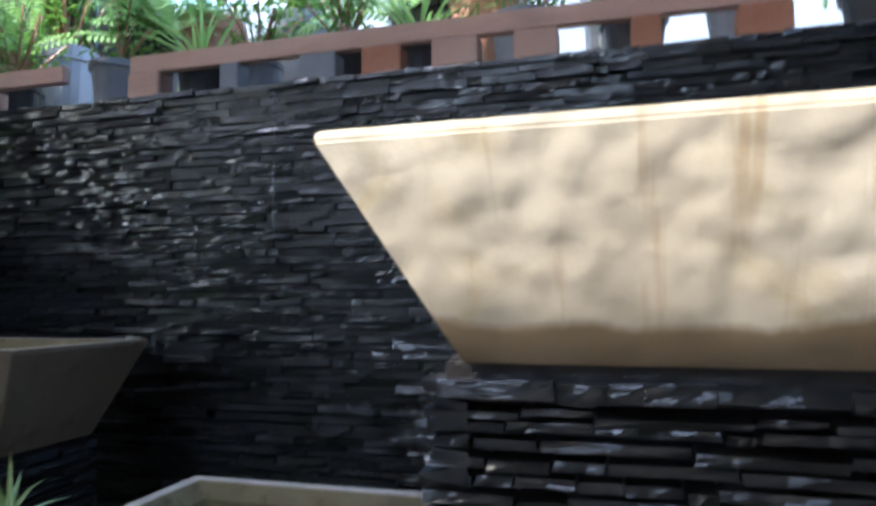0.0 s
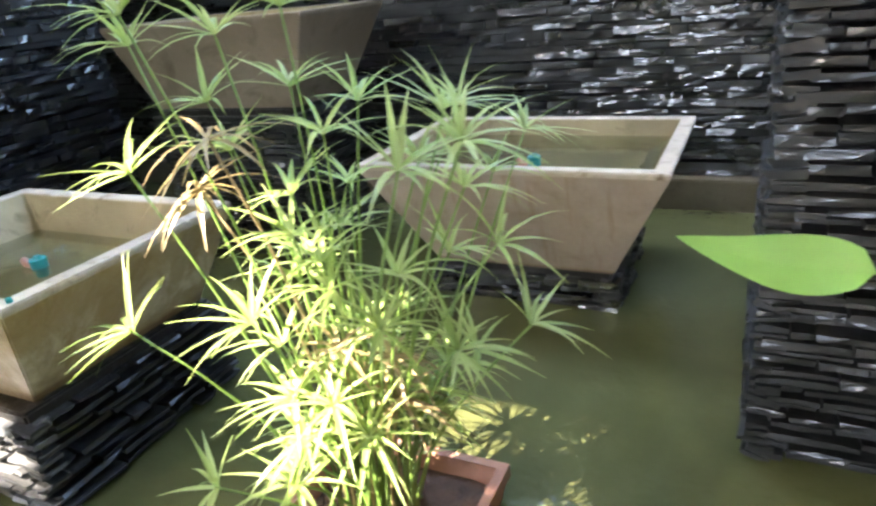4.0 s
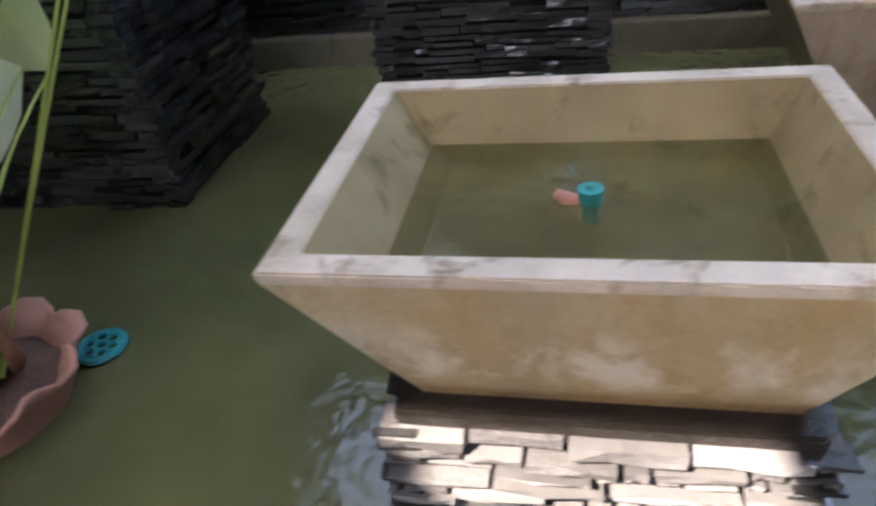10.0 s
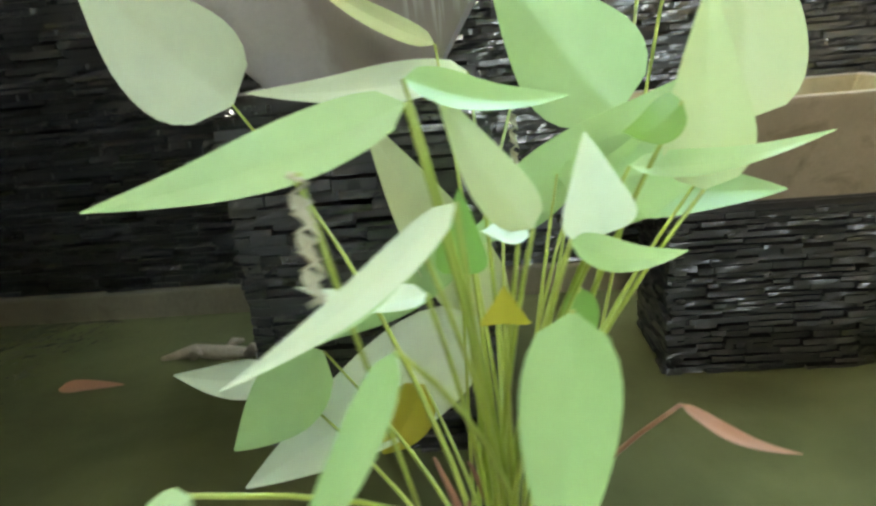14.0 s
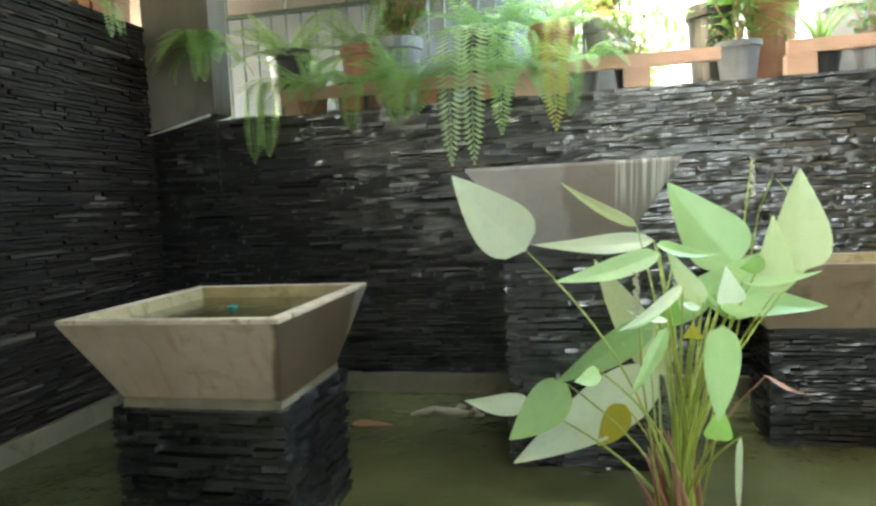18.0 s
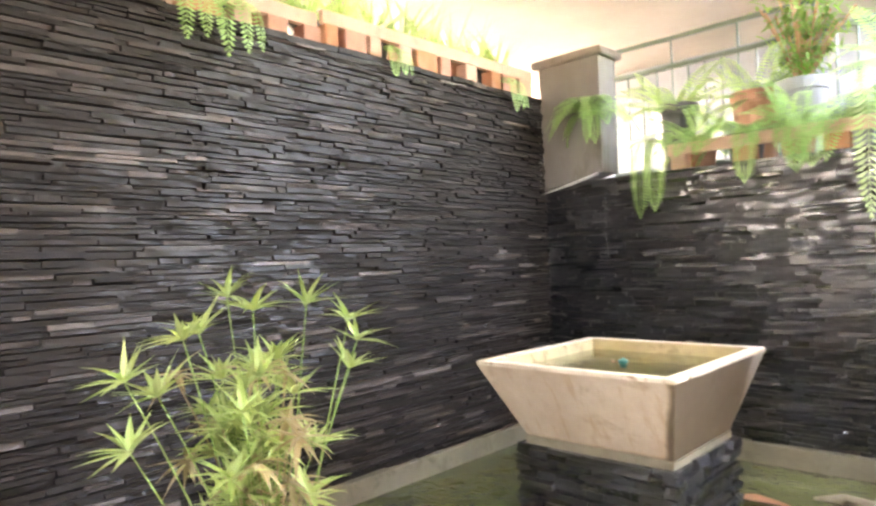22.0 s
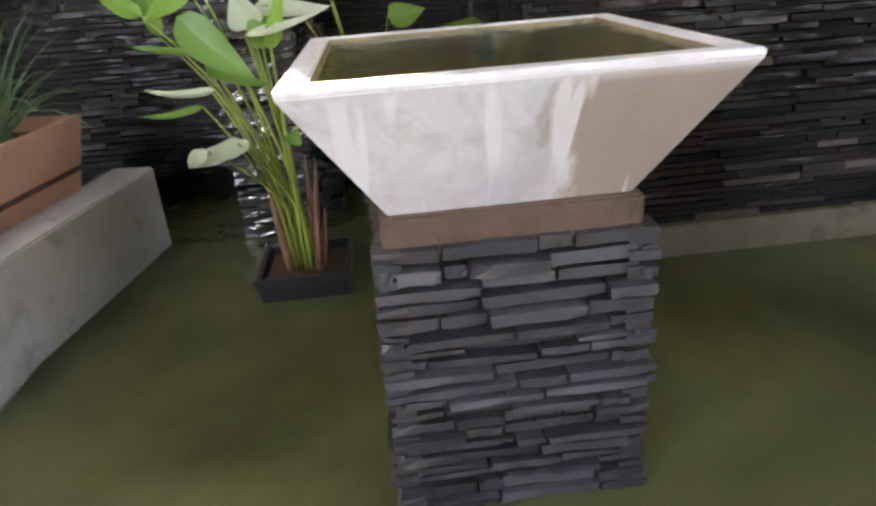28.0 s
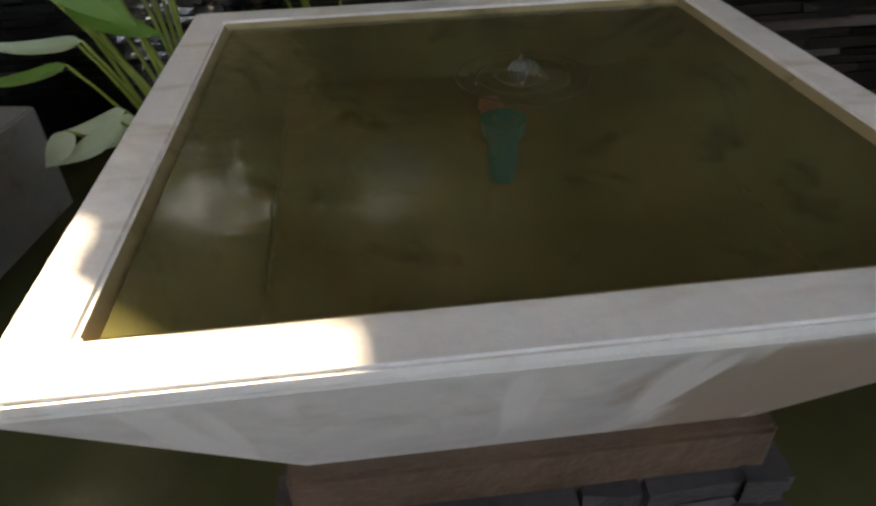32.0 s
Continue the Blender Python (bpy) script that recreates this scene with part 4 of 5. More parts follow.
broad_plant((0.55, 2.80, -0.06), "lush thalia with broad pale green leaves in a ruffled terracotta pot", "thalia", [
    ((-0.012, 3.420, 0.951), (-0.342, 3.440, 1.307), 0.300, W_, S_),
    ((0.544, 3.400, 0.981), (0.023, 3.420, 0.975), 0.113, W_, (0, -0.8, 0.6)),
    ((0.474, 3.410, 1.046), (0.151, 3.440, 1.252), 0.062, M_, S_),
    ((0.852, 3.280, 0.878), (0.598, 3.350, 1.226), 0.287, G_, S_),
    ((0.570, 3.320, 0.409), (0.289, 3.420, 0.905), 0.198, M_, (0.3, -1, 0.2)),
    ((0.539, 3.280, 0.430), (-0.080, 3.220, 0.033), 0.257, W_, S_),
    ((-0.017, 3.400, 0.246), (-0.334, 3.460, 0.233), 0.116, W_, S_),
    ((0.733, 3.180, 0.721), (1.081, 3.150, 0.883), 0.194, G_, (0, -0.9, 0.6)),
    ((0.599, 3.220, 0.709), (0.998, 3.200, 0.963), 0.157, G_, (0, -0.8, 0.8)),
    ((0.397, 3.200, 0.312), (0.281, 3.200, 0.130), 0.125, Y_, S_),
    ((0.753, 3.240, 0.760), (0.481, 3.280, 0.612), 0.106, G_, (0, -0.8, 0.7)),
    ((0.522, 3.280, 0.650), (0.103, 3.360, 0.355), 0.150, G_, (0.2, -1, 0.3)),
    ((0.159, 3.260, 0.380), (-0.099, 3.240, 0.130), 0.205, G_, S_),
    ((1.055, 3.150, 0.864), (1.065, 3.200, 1.255), 0.225, M_, S_),
    ((0.712, 3.200, 0.776), (1.146, 3.150, 0.726), 0.193, G_, (0, -0.7, 0.8)),
    ((0.483, 2.620, 0.997), (0.152, 2.500, 0.925), 0.089, G_, (0, -1, 0.7)),
    ((0.479, 2.660, 1.021), (0.673, 2.680, 0.985), 0.070, G_, (0, -0.7, 1)),
    ((0.536, 2.500, 0.907), (0.337, 2.340, 0.801), 0.041, W_, S_),
    ((0.493, 2.550, 0.793), (0.368, 2.480, 0.837), 0.052, W_, U_),
    ((0.496, 2.520, 0.858), (0.366, 2.420, 0.788), 0.023, G_, S_),
    ((0.477, 2.400, 0.800), (0.359, 2.320, 0.610), 0.046, G_, S_),
    ((0.278, 2.360, 0.683), (0.210, 2.280, 0.669), 0.056, G_, S_),
    ((0.648, 2.500, 0.784), (0.617, 2.420, 0.514), 0.115, G_, S_),
    ((0.700, 2.620, 0.826), (0.678, 2.600, 0.952), 0.094, W_, S_),
    ((0.660, 2.600, 0.825), (0.788, 2.580, 0.814), 0.050, G_, (0, -0.7, 0.8)),
    ((0.525, 2.750, 0.739), (0.531, 2.730, 0.870), 0.080, D_, S_),
    ((0.622, 2.660, 0.828), (0.512, 2.700, 1.009), 0.078, M_, S_),
    ((0.686, 2.720, 0.721), (0.686, 2.700, 0.641), 0.052, D_, S_),
    ((0.790, 2.600, 0.605), (0.923, 2.560, 0.554), 0.029, B_, U_),
    ((0.753, 2.720, 0.885), (0.965, 2.640, 0.926), 0.048, G_, (0, -0.7, 0.9)),
    ((0.848, 2.720, 0.847), (0.851, 2.740, 1.098), 0.124, M_, S_),
    ((0.579, 2.620, 0.719), (0.581, 2.620, 0.770), 0.068, Y_, S_),
    ((0.642, 2.600, 0.393), (0.657, 2.580, 0.515), 0.093, L_, S_),
    ((0.811, 2.700, 0.964), (0.736, 2.680, 0.935), 0.059, D_, S_),
    ((0.716, 2.600, 0.406), (0.682, 2.480, 0.189), 0.043, W_, (-1, -0.5, 0)),
    ((0.611, 2.750, 0.808), (0.556, 2.700, 0.817), 0.063, W_, U_),
], 0.006, 12)


def flower_stalk(foot, pts, curl, label):
    """A thin stalk whose end hangs in a tight zigzag of spent flowers."""
    f = thing("flower_stalk", foot, label, "flower stalk", "flower stalks of the thalia")
    o = Vector(foot)
    path = [Vector(p) - o for p in pts]
    part("stem", tube([Vector((0, 0, 0))] + path, 0.0035, 6), STALK, f, smooth=True)
    a, d = path[-1], Vector((0, 0, -curl if curl > 0 else -curl))
    zig = [a + d * (k / 14) + Vector(((0.008 if k % 2 else -0.008), 0, 0)) for k in range(15)]
    part("flower_spike", tube(zig, 0.004, 5), STALK_PALE, f, "pale zigzag flower spike", smooth=True)
    bm = bmesh.new()
    for k in range(2, 14, 4):
        leaf(bm, zig[k], zig[k] + Vector((0.02, 0, -0.045)), 0.014)
    part("bract", bm, STALK_PALE, f)


STALK_PALE = leaf_material("pale_flower", (0.45, 0.44, 0.30), (0.58, 0.56, 0.42), 0.5, 0.2)
flower_stalk((0.58, 2.82, -0.06), [(0.80, 3.2, 0.6), (0.873, 3.400, 0.780), (0.943, 3.400, 1.312)], 0.16, "thin thalia flower stalk standing above the leaves")
flower_stalk((0.60, 2.80, -0.06), [(0.85, 3.2, 0.7), (0.952, 3.350, 1.082), (1.008, 3.350, 1.235), (1.073, 3.350, 1.154)], 0.20, "arching thalia flower stalk with hanging spent flowers")
flower_stalk((0.50, 2.82, -0.06), [(0.50, 3.2, 0.5), (0.642, 3.500, 0.896)], 0.16, "short thalia flower stalk among the leaves")
flower_stalk((0.50, 2.78, -0.06), [(0.42, 2.6, 0.6), (0.397, 2.450, 0.958)], 0.13, "thin thalia flower stalk hanging beside a drooping leaf")
broad_plant((3.85, 2.85, WATER), "young thalia leaves before the broad pedestal", "thalia", [
    ((3.545, 2.975, 0.440), (3.284, 3.010, 0.458), 0.105, L_, (0, -0.8, 1)), ((3.631, 2.930, 0.426), (3.683, 2.900, 0.505), 0.21, L_, S_), ((3.688, 2.900, 0.458), (3.724, 2.900, 0.522), 0.16, L_, S_)], 0.005)
broad_plant((-2.97, -0.75, -0.065), "green canna-like marsh plant in a square black pot", "marsh plant", [
    ((-2.950, -0.963, 1.026), (-2.900, -1.136, 0.895), 0.100, L_, (1, 0, 0.3)),
    ((-2.950, -1.151, 0.910), (-2.950, -1.328, 1.057), 0.070, L_, (1, 0, 0.3)),
    ((-3.000, -1.006, 0.991), (-3.000, -1.250, 1.067), 0.060, L_, (1, 0, 0.3)),
    ((-2.950, -0.805, 0.842), (-2.950, -0.845, 0.973), 0.130, W_, (1, 0, 0.3)),
    ((-2.900, -0.745, 0.774), (-2.900, -0.670, 1.005), 0.060, L_, (1, 0, 0.3)),
    ((-2.900, -0.819, 0.825), (-2.850, -0.515, 0.900), 0.060, W_, (0.6, 0, 1)),
    ((-3.000, -1.123, 0.832), (-3.000, -1.178, 1.206), 0.070, D_, (1, 0, 0.3)),
    ((-2.850, -0.941, 0.664), (-2.800, -1.156, 0.687), 0.050, W_, (0.6, 0, 1)),
    ((-2.850, -0.897, 0.494), (-2.800, -1.046, 0.469), 0.050, W_, (0.6, 0, 1)),
    ((-2.950, -0.930, 0.778), (-2.900, -1.225, 0.827), 0.050, D_, (0.6, 0, 1)),
    ((-2.900, -0.968, 0.740), (-2.850, -0.759, 0.664), 0.090, D_, (0.6, 0, 1)),
    ((-2.900, -1.028, 0.899), (-2.800, -0.798, 0.704), 0.140, D_, (1, 0, 0.3)),
    ((-3.000, -0.829, 0.837), (-3.000, -0.743, 0.912), 0.100, D_, (1, 0, 0.3)),
    ((-3.000, -0.792, 0.906), (-2.950, -0.534, 0.892), 0.120, W_, (0.6, 0, 1)),
    ((-2.850, -0.952, 0.658), (-2.800, -1.155, 0.693), 0.045, W_, (0.6, 0, 1)),
    ((-2.850, -0.992, 0.612), (-2.750, -1.180, 0.617), 0.045, D_, (0.6, 0, 1)),
    ((-2.800, -0.853, 0.490), (-2.720, -0.994, 0.465), 0.080, W_, (0.6, 0, 1)),
    ((-2.950, -0.747, 0.854), (-2.900, -0.799, 0.783), 0.130, D_, (1, 0, 0.3)),
    ((-2.800, -0.722, 0.471), (-2.850, -0.688, 0.515), 0.070, D_, (1, 0, 0.3)),
    ((-2.750, -1.000, 0.495), (-2.650, -1.023, 0.457), 0.070, W_, (0.6, 0, 1)),
    ((-2.780, -0.888, 0.494), (-2.660, -1.016, 0.454), 0.070, W_, (0.6, 0, 1)),
], 0.007, 6, "marsh_plant")
broad_plant((-3.52, -0.42, WATER - 0.02), "thin marsh plant with bright young leaves near the recess wall", "marsh plant", [
    ((-3.550, -0.325, 0.801), (-3.550, -0.164, 0.821), 0.130, L_, (1, 0, 0.6)),
    ((-3.620, 0.095, 0.687), (-3.600, -0.104, 0.731), 0.170, L_, (1, 0, 0.7)),
    ((-3.500, -0.574, 0.961), (-3.450, -0.087, 1.084), 0.060, W_, (0.6, 0, 1)),
    ((-3.500, -0.754, 0.962), (-3.500, -0.441, 0.897), 0.050, W_, (0.6, 0, 1)),
    ((-3.500, -0.621, 1.159), (-3.500, -1.080, 1.161), 0.050, W_, (0.6, 0, 1)),
    ((-3.500, -0.690, 1.475), (-3.500, -0.383, 1.691), 0.040, Y_, (1, 0, 0.3)),
], 0.006, 3, "marsh_plant")
pot_square((-2.97, -0.75, WATER - 0.12), 0.36, 0.22, BLACK_POT, "square black plastic pot with brown soil in the water")


def ruffled_pot(at, r, h, label):
    p = thing("plant_pot", at, label, "plant pot")
    bm, rings, n = bmesh.new(), [], 40
    for rr, zz, wob in ((0.62, 0, 0), (0.85, 0.55, 0.01), (0.95, 0.85, 0.05), (1.06, 1.0, 0.09), (0.98, 1.0, 0.09), (0.82, 0.8, 0.03), (0.6, 0.45, 0)):
        rings.append([bm.verts.new((math.cos(k * math.tau / n) * r * (rr + wob * math.sin(9 * k * math.tau / n)), math.sin(k * math.tau / n) * r * (rr + wob * math.sin(9 * k * math.tau / n)), h * zz - wob * 0.15 * math.cos(9 * k * math.tau / n))) for k in range(n)])
    for a, b in zip(rings, rings[1:]):
        for k in range(n):
            bm.faces.new((a[k], a[(k + 1) % n], b[(k + 1) % n], b[k]))
    bm.faces.new(rings[0][::-1])
    part("body", bm, TERRACOTTA, p, smooth=True)
    bm = bmesh.new()
    bmesh.ops.create_circle(bm, cap_ends=True, radius=r * 0.84, segments=24)
    bmesh.ops.subdivide_edges(bm, edges=bm.edges, cuts=1)
    for v in bm.verts:
        v.co.z = h * 0.72 + noise.noise(v.co * 25) * 0.02
    part("soil", bm, SOIL, p)
    return p


ruffled_pot((0.54, 2.78, WATER - 0.10), 0.215, 0.20, "round terracotta pot with a ruffled rim in the water")

GREY_WALL = mottled("grey_render", (0.11, 0.135, 0.165), (0.16, 0.19, 0.225), None, 1.5, 30, 0.8, 0.1)
# ---- unseen shading roof with gaps for the sun, terrace, far things ----
# Gaps in the added roof, each set to throw sun or sky light somewhere.
SUN_GAPS = [(-0.36, 0.25, 0.29, 0.515), (1.95, 3.20, 1.525, 1.82), (-3.222, -3.068, -2.345, -2.182), (-3.068, -2.914, -2.356, -1.972), (-4.25, -3.95, -2.75, -2.45), (0.4, 4.4, -4.6, -2.5), (0.78, 1.22, 0.42, 1.00), (-0.2, 0.84, 2.0, 3.5)]


def tray(x0, x1, y0, y1, w, z0, z1):
    """Four upright sides round an opening."""
    bm = slab(x0 - w, x0, y0 - w, y1 + w, z0, z1)
    slab(x1, x1 + w, y0 - w, y1 + w, z0, z1, bm=bm)
    slab(x0, x1, y0 - w, y0, z0, z1, bm=bm)
    return slab(x0, x1, y1, y1 + w, z0, z1, bm=bm)


bm = bmesh.new()
edges = sorted({-6.0, 9.0} | {v for w in SUN_GAPS for v in w[:2]})
for x0, x1 in zip(edges, edges[1:]):
    y = -4.6
    for w in sorted((w for w in SUN_GAPS if w[0] <= x0 and w[1] >= x1), key=lambda w: w[2]):
        if w[2] > y:
            slab(x0, x1, y, w[2], 3.4, 3.55, bm=bm)
        y = w[3]
    slab(x0, x1, y, 4.3, 3.4, 3.55, bm=bm)
solid("ceiling", bm, PLASTER, "unseen plastered roof added for shade, with gaps that place the sun patches", "ceiling", kind="structure")
# Added white shaft: keeps direct sun out, bounces sky light onto the thalia.
solid("unseen_curb", tray(-0.2, 0.84, 2.0, 3.5, 0.12, 3.551, 5.4), PAINT, "unseen white curb added round a roof gap to brighten the thalia", "skylight", kind="structure")
# Added out of view to dim the terrace wall and ferns.
solid("unseen_terrace_roof", slab(-6.0, -0.2, 4.301, 7.9, 3.4, 3.55), PLASTER, "unseen plastered roof added to shade the terrace end", "ceiling", kind="structure")
solid("terrace", slab(X_WEST - 0.3, 14, Y_NORTH + 0.36, 14, FLOOR, Z_NORTH - 0.02), PAVING, "paved terrace behind the slate wall", "terrace", kind="structure")
solid("terrace_west", slab(-12, X_RECESS - 0.36, -3.2, 14, FLOOR, Z_RECESS - 0.02), PAVING, "paved terrace beyond the recess", "terrace", kind="structure")
solid("wall_terrace", slab(-3.9, 12, 7.5, 7.7, Z_NORTH - 0.02, 3.6), GREY_WALL, "dull grey rendered wall behind the terrace", "wall", kind="structure")
solid("wall_pillar", slab(-4.55, -4.26, -3.1, -2.45, FLOOR, 3.39, 0.01), PAINT, "pale rendered pillar at the end of the recess", "pillar", kind="structure")


def far_building(x0, x1, y0, y1, h, label):
    b = thing("house", ((x0 + x1) / 2, (y0 + y1) / 2, Z_NORTH), label, "house")
    o = b.location
    part("wall", slab(x0 - o.x, x1 - o.x, y0 - o.y, y1 - o.y, 0, h), BEIGE, b)
    part("roof", slab(x0 - o.x - 0.4, x1 - o.x + 0.4, y0 - o.y - 0.4, y1 - o.y + 0.4, h, h + 0.25), PAINT, b)
    return b


BEIGE = mottled("beige_render", (0.36, 0.27, 0.19), (0.42, 0.32, 0.23), None, 1.0, 20, 0.8, 0.1)
far_building(-9.5, -3.2, 9.5, 14, 3.4, "beige rendered house behind the terrace")

# ---- railing on the terrace ----
rail = thing("railing", (-1.6, 5.7, Z_NORTH), "dark green metal railing on the terrace", "railing")
for z in (1.22, 0.98, 0.12):
    part("rail", slab(-1.1, 2.2, -0.02, 0.02, z - 0.018, z + 0.018, 0.004), GREEN_METAL, rail)
for k in range(25):
    part("baluster", tube([(-1.08 + k * 0.135, 0, -0.02), (-1.08 + k * 0.135, 0, 1.22 if k % 4 == 0 else 0.98)], 0.011, 6), GREEN_METAL, rail)

# ---- concrete corner pier with its pipe ----
pier = thing("corner_pier", (-2.60, 4.92, 1.80), "grey stained concrete pier in the wall corner", "pier")
bm = bmesh.new()
lo, hi = [(-0.27, -0.12, 0.0), (0.27, -0.12, 0.10), (0.27, 0.12, 0.10), (-0.27, 0.12, 0.0)], 1.0
v0, v1 = [bm.verts.new(p) for p in lo], [bm.verts.new((p[0], p[1], hi)) for p in lo]
bm.faces.new(v0[::-1]), bm.faces.new(v1)
for k in range(4):
    bm.faces.new((v0[k], v0[(k + 1) % 4], v1[(k + 1) % 4], v1[k]))
part("shaft", bm, PIER_GREY := mottled("stained_cement", (0.12, 0.11, 0.10), (0.20, 0.185, 0.17), (0.10, 0.09, 0.06), 2.5, 40, 0.8, 0.3, stretch=(1, 1, 0.3)), pier)
part("cap", slab(-0.32, 0.32, -0.17, 0.17, 1.0, 1.06, 0.01), PIER_GREY, pier, "pale cap slab")
part("pipe", tube([(-0.285, -0.14, 0.62), (-0.285, -0.14, -0.03), (0.0, -0.14, 0.03), (0.24, -0.14, 0.085)], 0.011, 8), PAINT, pier, "thin white pipe")


# ---- plants in pots along the wall tops ----
def frond(bm, base, out, length, width, droop, pairs=22):
    """A fern frond: a drooping rib with paired leaflets."""
    p, d = Vector(base), Vector(out).normalized()
    side = d.cross(Vector((0, 0, 1)))
    side = side.normalized() if side.length > 0.05 else Vector((1, 0, 0))
    for i in range(pairs):
        f = i / pairs
        q = p + d * (length / pairs)
        w = width * (0.35 + 0.65 * math.sin(math.pi * min(1, f * 0.75 + 0.22))) * (1 if f < 0.85 else (1 - f) / 0.15 * 0.9 + 0.1)
        n = side.cross(d)
        for s in (-1, 1):
            a, b = p.lerp(q, 0.0), p.lerp(q, 0.98)
            tip = p.lerp(q, 0.75) + side * s * w / 2 + d * w * 0.08 - n * w * 0.06
            mid = (a + tip) / 2 + n * 0.004
            bm.faces.new([bm.verts.new(v) for v in (a, (a + tip) / 2 - d * length / pairs * 0.12, tip, (b + tip) / 2 + d * length / pairs * 0.12)])
        bm.faces.new([bm.verts.new(v) for v in (p - side * 0.002, q - side * 0.002, q + side * 0.002, p + side * 0.002)])
        p = q
        d = (d + Vector((0, 0, -droop / pairs))).normalized()
    return bm


def fern(at, fronds, length, seed, label, face=(0, -1), mat=None, droop=(1.6, 3.2), width=0.10):
    rnd = random.Random(seed)
    p = thing("fern", at, label, "fern", "ferns along the wall")
    for k in range(fronds):
        a = math.atan2(face[1], face[0]) + rnd.uniform(-1.7, 1.7)
        out = Vector((math.cos(a), math.sin(a), rnd.uniform(0.4, 1.4)))
        part("frond", frond(bmesh.new(), (rnd.uniform(-.03, .03), rnd.uniform(-.03, .03), 0), out, length * rnd.uniform(0.6, 1.0), width * rnd.uniform(0.8, 1.1), rnd.uniform(*droop)), mat or FERN, p)
    return p


def strap_plant(at, leaves, length, seed, label, mat, width=0.03, droop=(0.5, 1.6), category="potted plant"):
    rnd = random.Random(seed)
    p = thing("leafy_plant", at, label, category, "pot plants along the wall")
    for k in range(leaves):
        a = rnd.uniform(0, math.tau)
        out = Vector((math.cos(a), math.sin(a), rnd.uniform(0.7, 2.6)))
        part("leaf", blade(bmesh.new(), (rnd.uniform(-.03, .03), rnd.uniform(-.03, .03), 0), out, length * rnd.uniform(0.55, 1.0), width * rnd.uniform(0.7, 1.2), rnd.uniform(*droop), 6), mat, p)
    return p


def bush(at, size, count, seed, label, mat, leaf_size=0.06, category="potted plant", kind=""):
    """Twigs with small leaves, joined, with gaps and an uneven outline."""
    rnd = random.Random(seed)
    p = thing("leafy_plant", at, label, category, "pot plants along the wall", kind)
    bm, tw = bmesh.new(), bmesh.new()
    for t in range(max(5, count // 22)):
        d = Vector((rnd.gauss(0, 0.5), rnd.gauss(0, 0.5), rnd.uniform(0.5, 1.3))).normalized()
        top = Vector((d.x * size[0], d.y * size[1], d.z * size[2])) * rnd.uniform(0.55, 1.1)
        tube(bend((0, 0, 0), top, 0.05 * size[2], 4), 0.004 + 0.004 * size[2], 4, tw)
        for k in range(22):
            c = top * rnd.uniform(0.35, 1.08) + Vector((rnd.gauss(0, .1) * size[0], rnd.gauss(0, .1) * size[1], rnd.gauss(0, .08) * size[2]))
            o = Vector((rnd.gauss(0, 1), rnd.gauss(0, 1), rnd.gauss(0.2, 0.7)))
            blade(bm, c, o, leaf_size * rnd.uniform(0.7, 1.5), leaf_size * 0.45, 0.6, 2)
    part("branch", tw, STALK_RED, p)
    part("foliage", bm, mat, p)
    return p


def pot_round(at, r, h, mat, label):
    p = thing("plant_pot", at, label, "plant pot", "pots along the wall")
    bm, n, rings = bmesh.new(), 20, []
    for rr, zz in ((0.74, 0), (0.94, 0.86), (1.03, 0.87), (1.05, 1.0), (0.95, 1.0), (0.85, 0.6)):
        rings.append([bm.verts.new((math.cos(k * math.tau / n) * r * rr, math.sin(k * math.tau / n) * r * rr, h * zz)) for k in range(n)])
    for a, b in zip(rings, rings[1:]):
        for k in range(n):
            bm.faces.new((a[k], a[(k + 1) % n], b[(k + 1) % n], b[k]))
    bm.faces.new(rings[0][::-1])
    part("body", bm, mat, p)
    bm = bmesh.new()
    bmesh.ops.create_circle(bm, cap_ends=True, radius=r * 0.9, segments=14)
    bmesh.ops.translate(bm, verts=bm.verts, vec=(0, 0, h * 0.84))
    part("soil", bm, SOIL, p)
    return p


def plank(a, b, z, axis, at, label):
    r = random.Random(int(a * 100))
    if axis == "x":
        bm = slab(a, b, at - 0.022, at + 0.022, z - 0.042, z + 0.042, 0.004)
    else:
        bm = slab(at - 0.022, at + 0.022, a, b, z - 0.042, z + 0.042, 0.004)
    solid("plank", bm, TIMBER, label, "plank", "timber planks along the wall tops")


def brick_block(x, y, z, w, d, h, mat, label="orange clay brick under the plank"):
    o = solid("brick", slab(-w / 2, w / 2, -d / 2, d / 2, 0, h, 0.005), mat, label, "brick", "bricks along the wall tops")
    o.location = (x, y, z)


rnd = random.Random(21)
for a, b, z in ((-1.86, -0.05, 2.0), (0.0, 1.12, 2.03), (1.5, 4.28, 2.03)):
    plank(a, b, z, "x", 4.93, "weathered pinkish timber plank laid on bricks")
    x = a + 0.08
    while x < b:
        brick_block(x, 4.95, Z_NORTH, rnd.uniform(0.09, 0.2), 0.1, z - 0.042 - Z_NORTH, rnd.choice((BRICK, BRICK, GREY_POT, TIMBER)))
        x += rnd.uniform(0.28, 0.55)
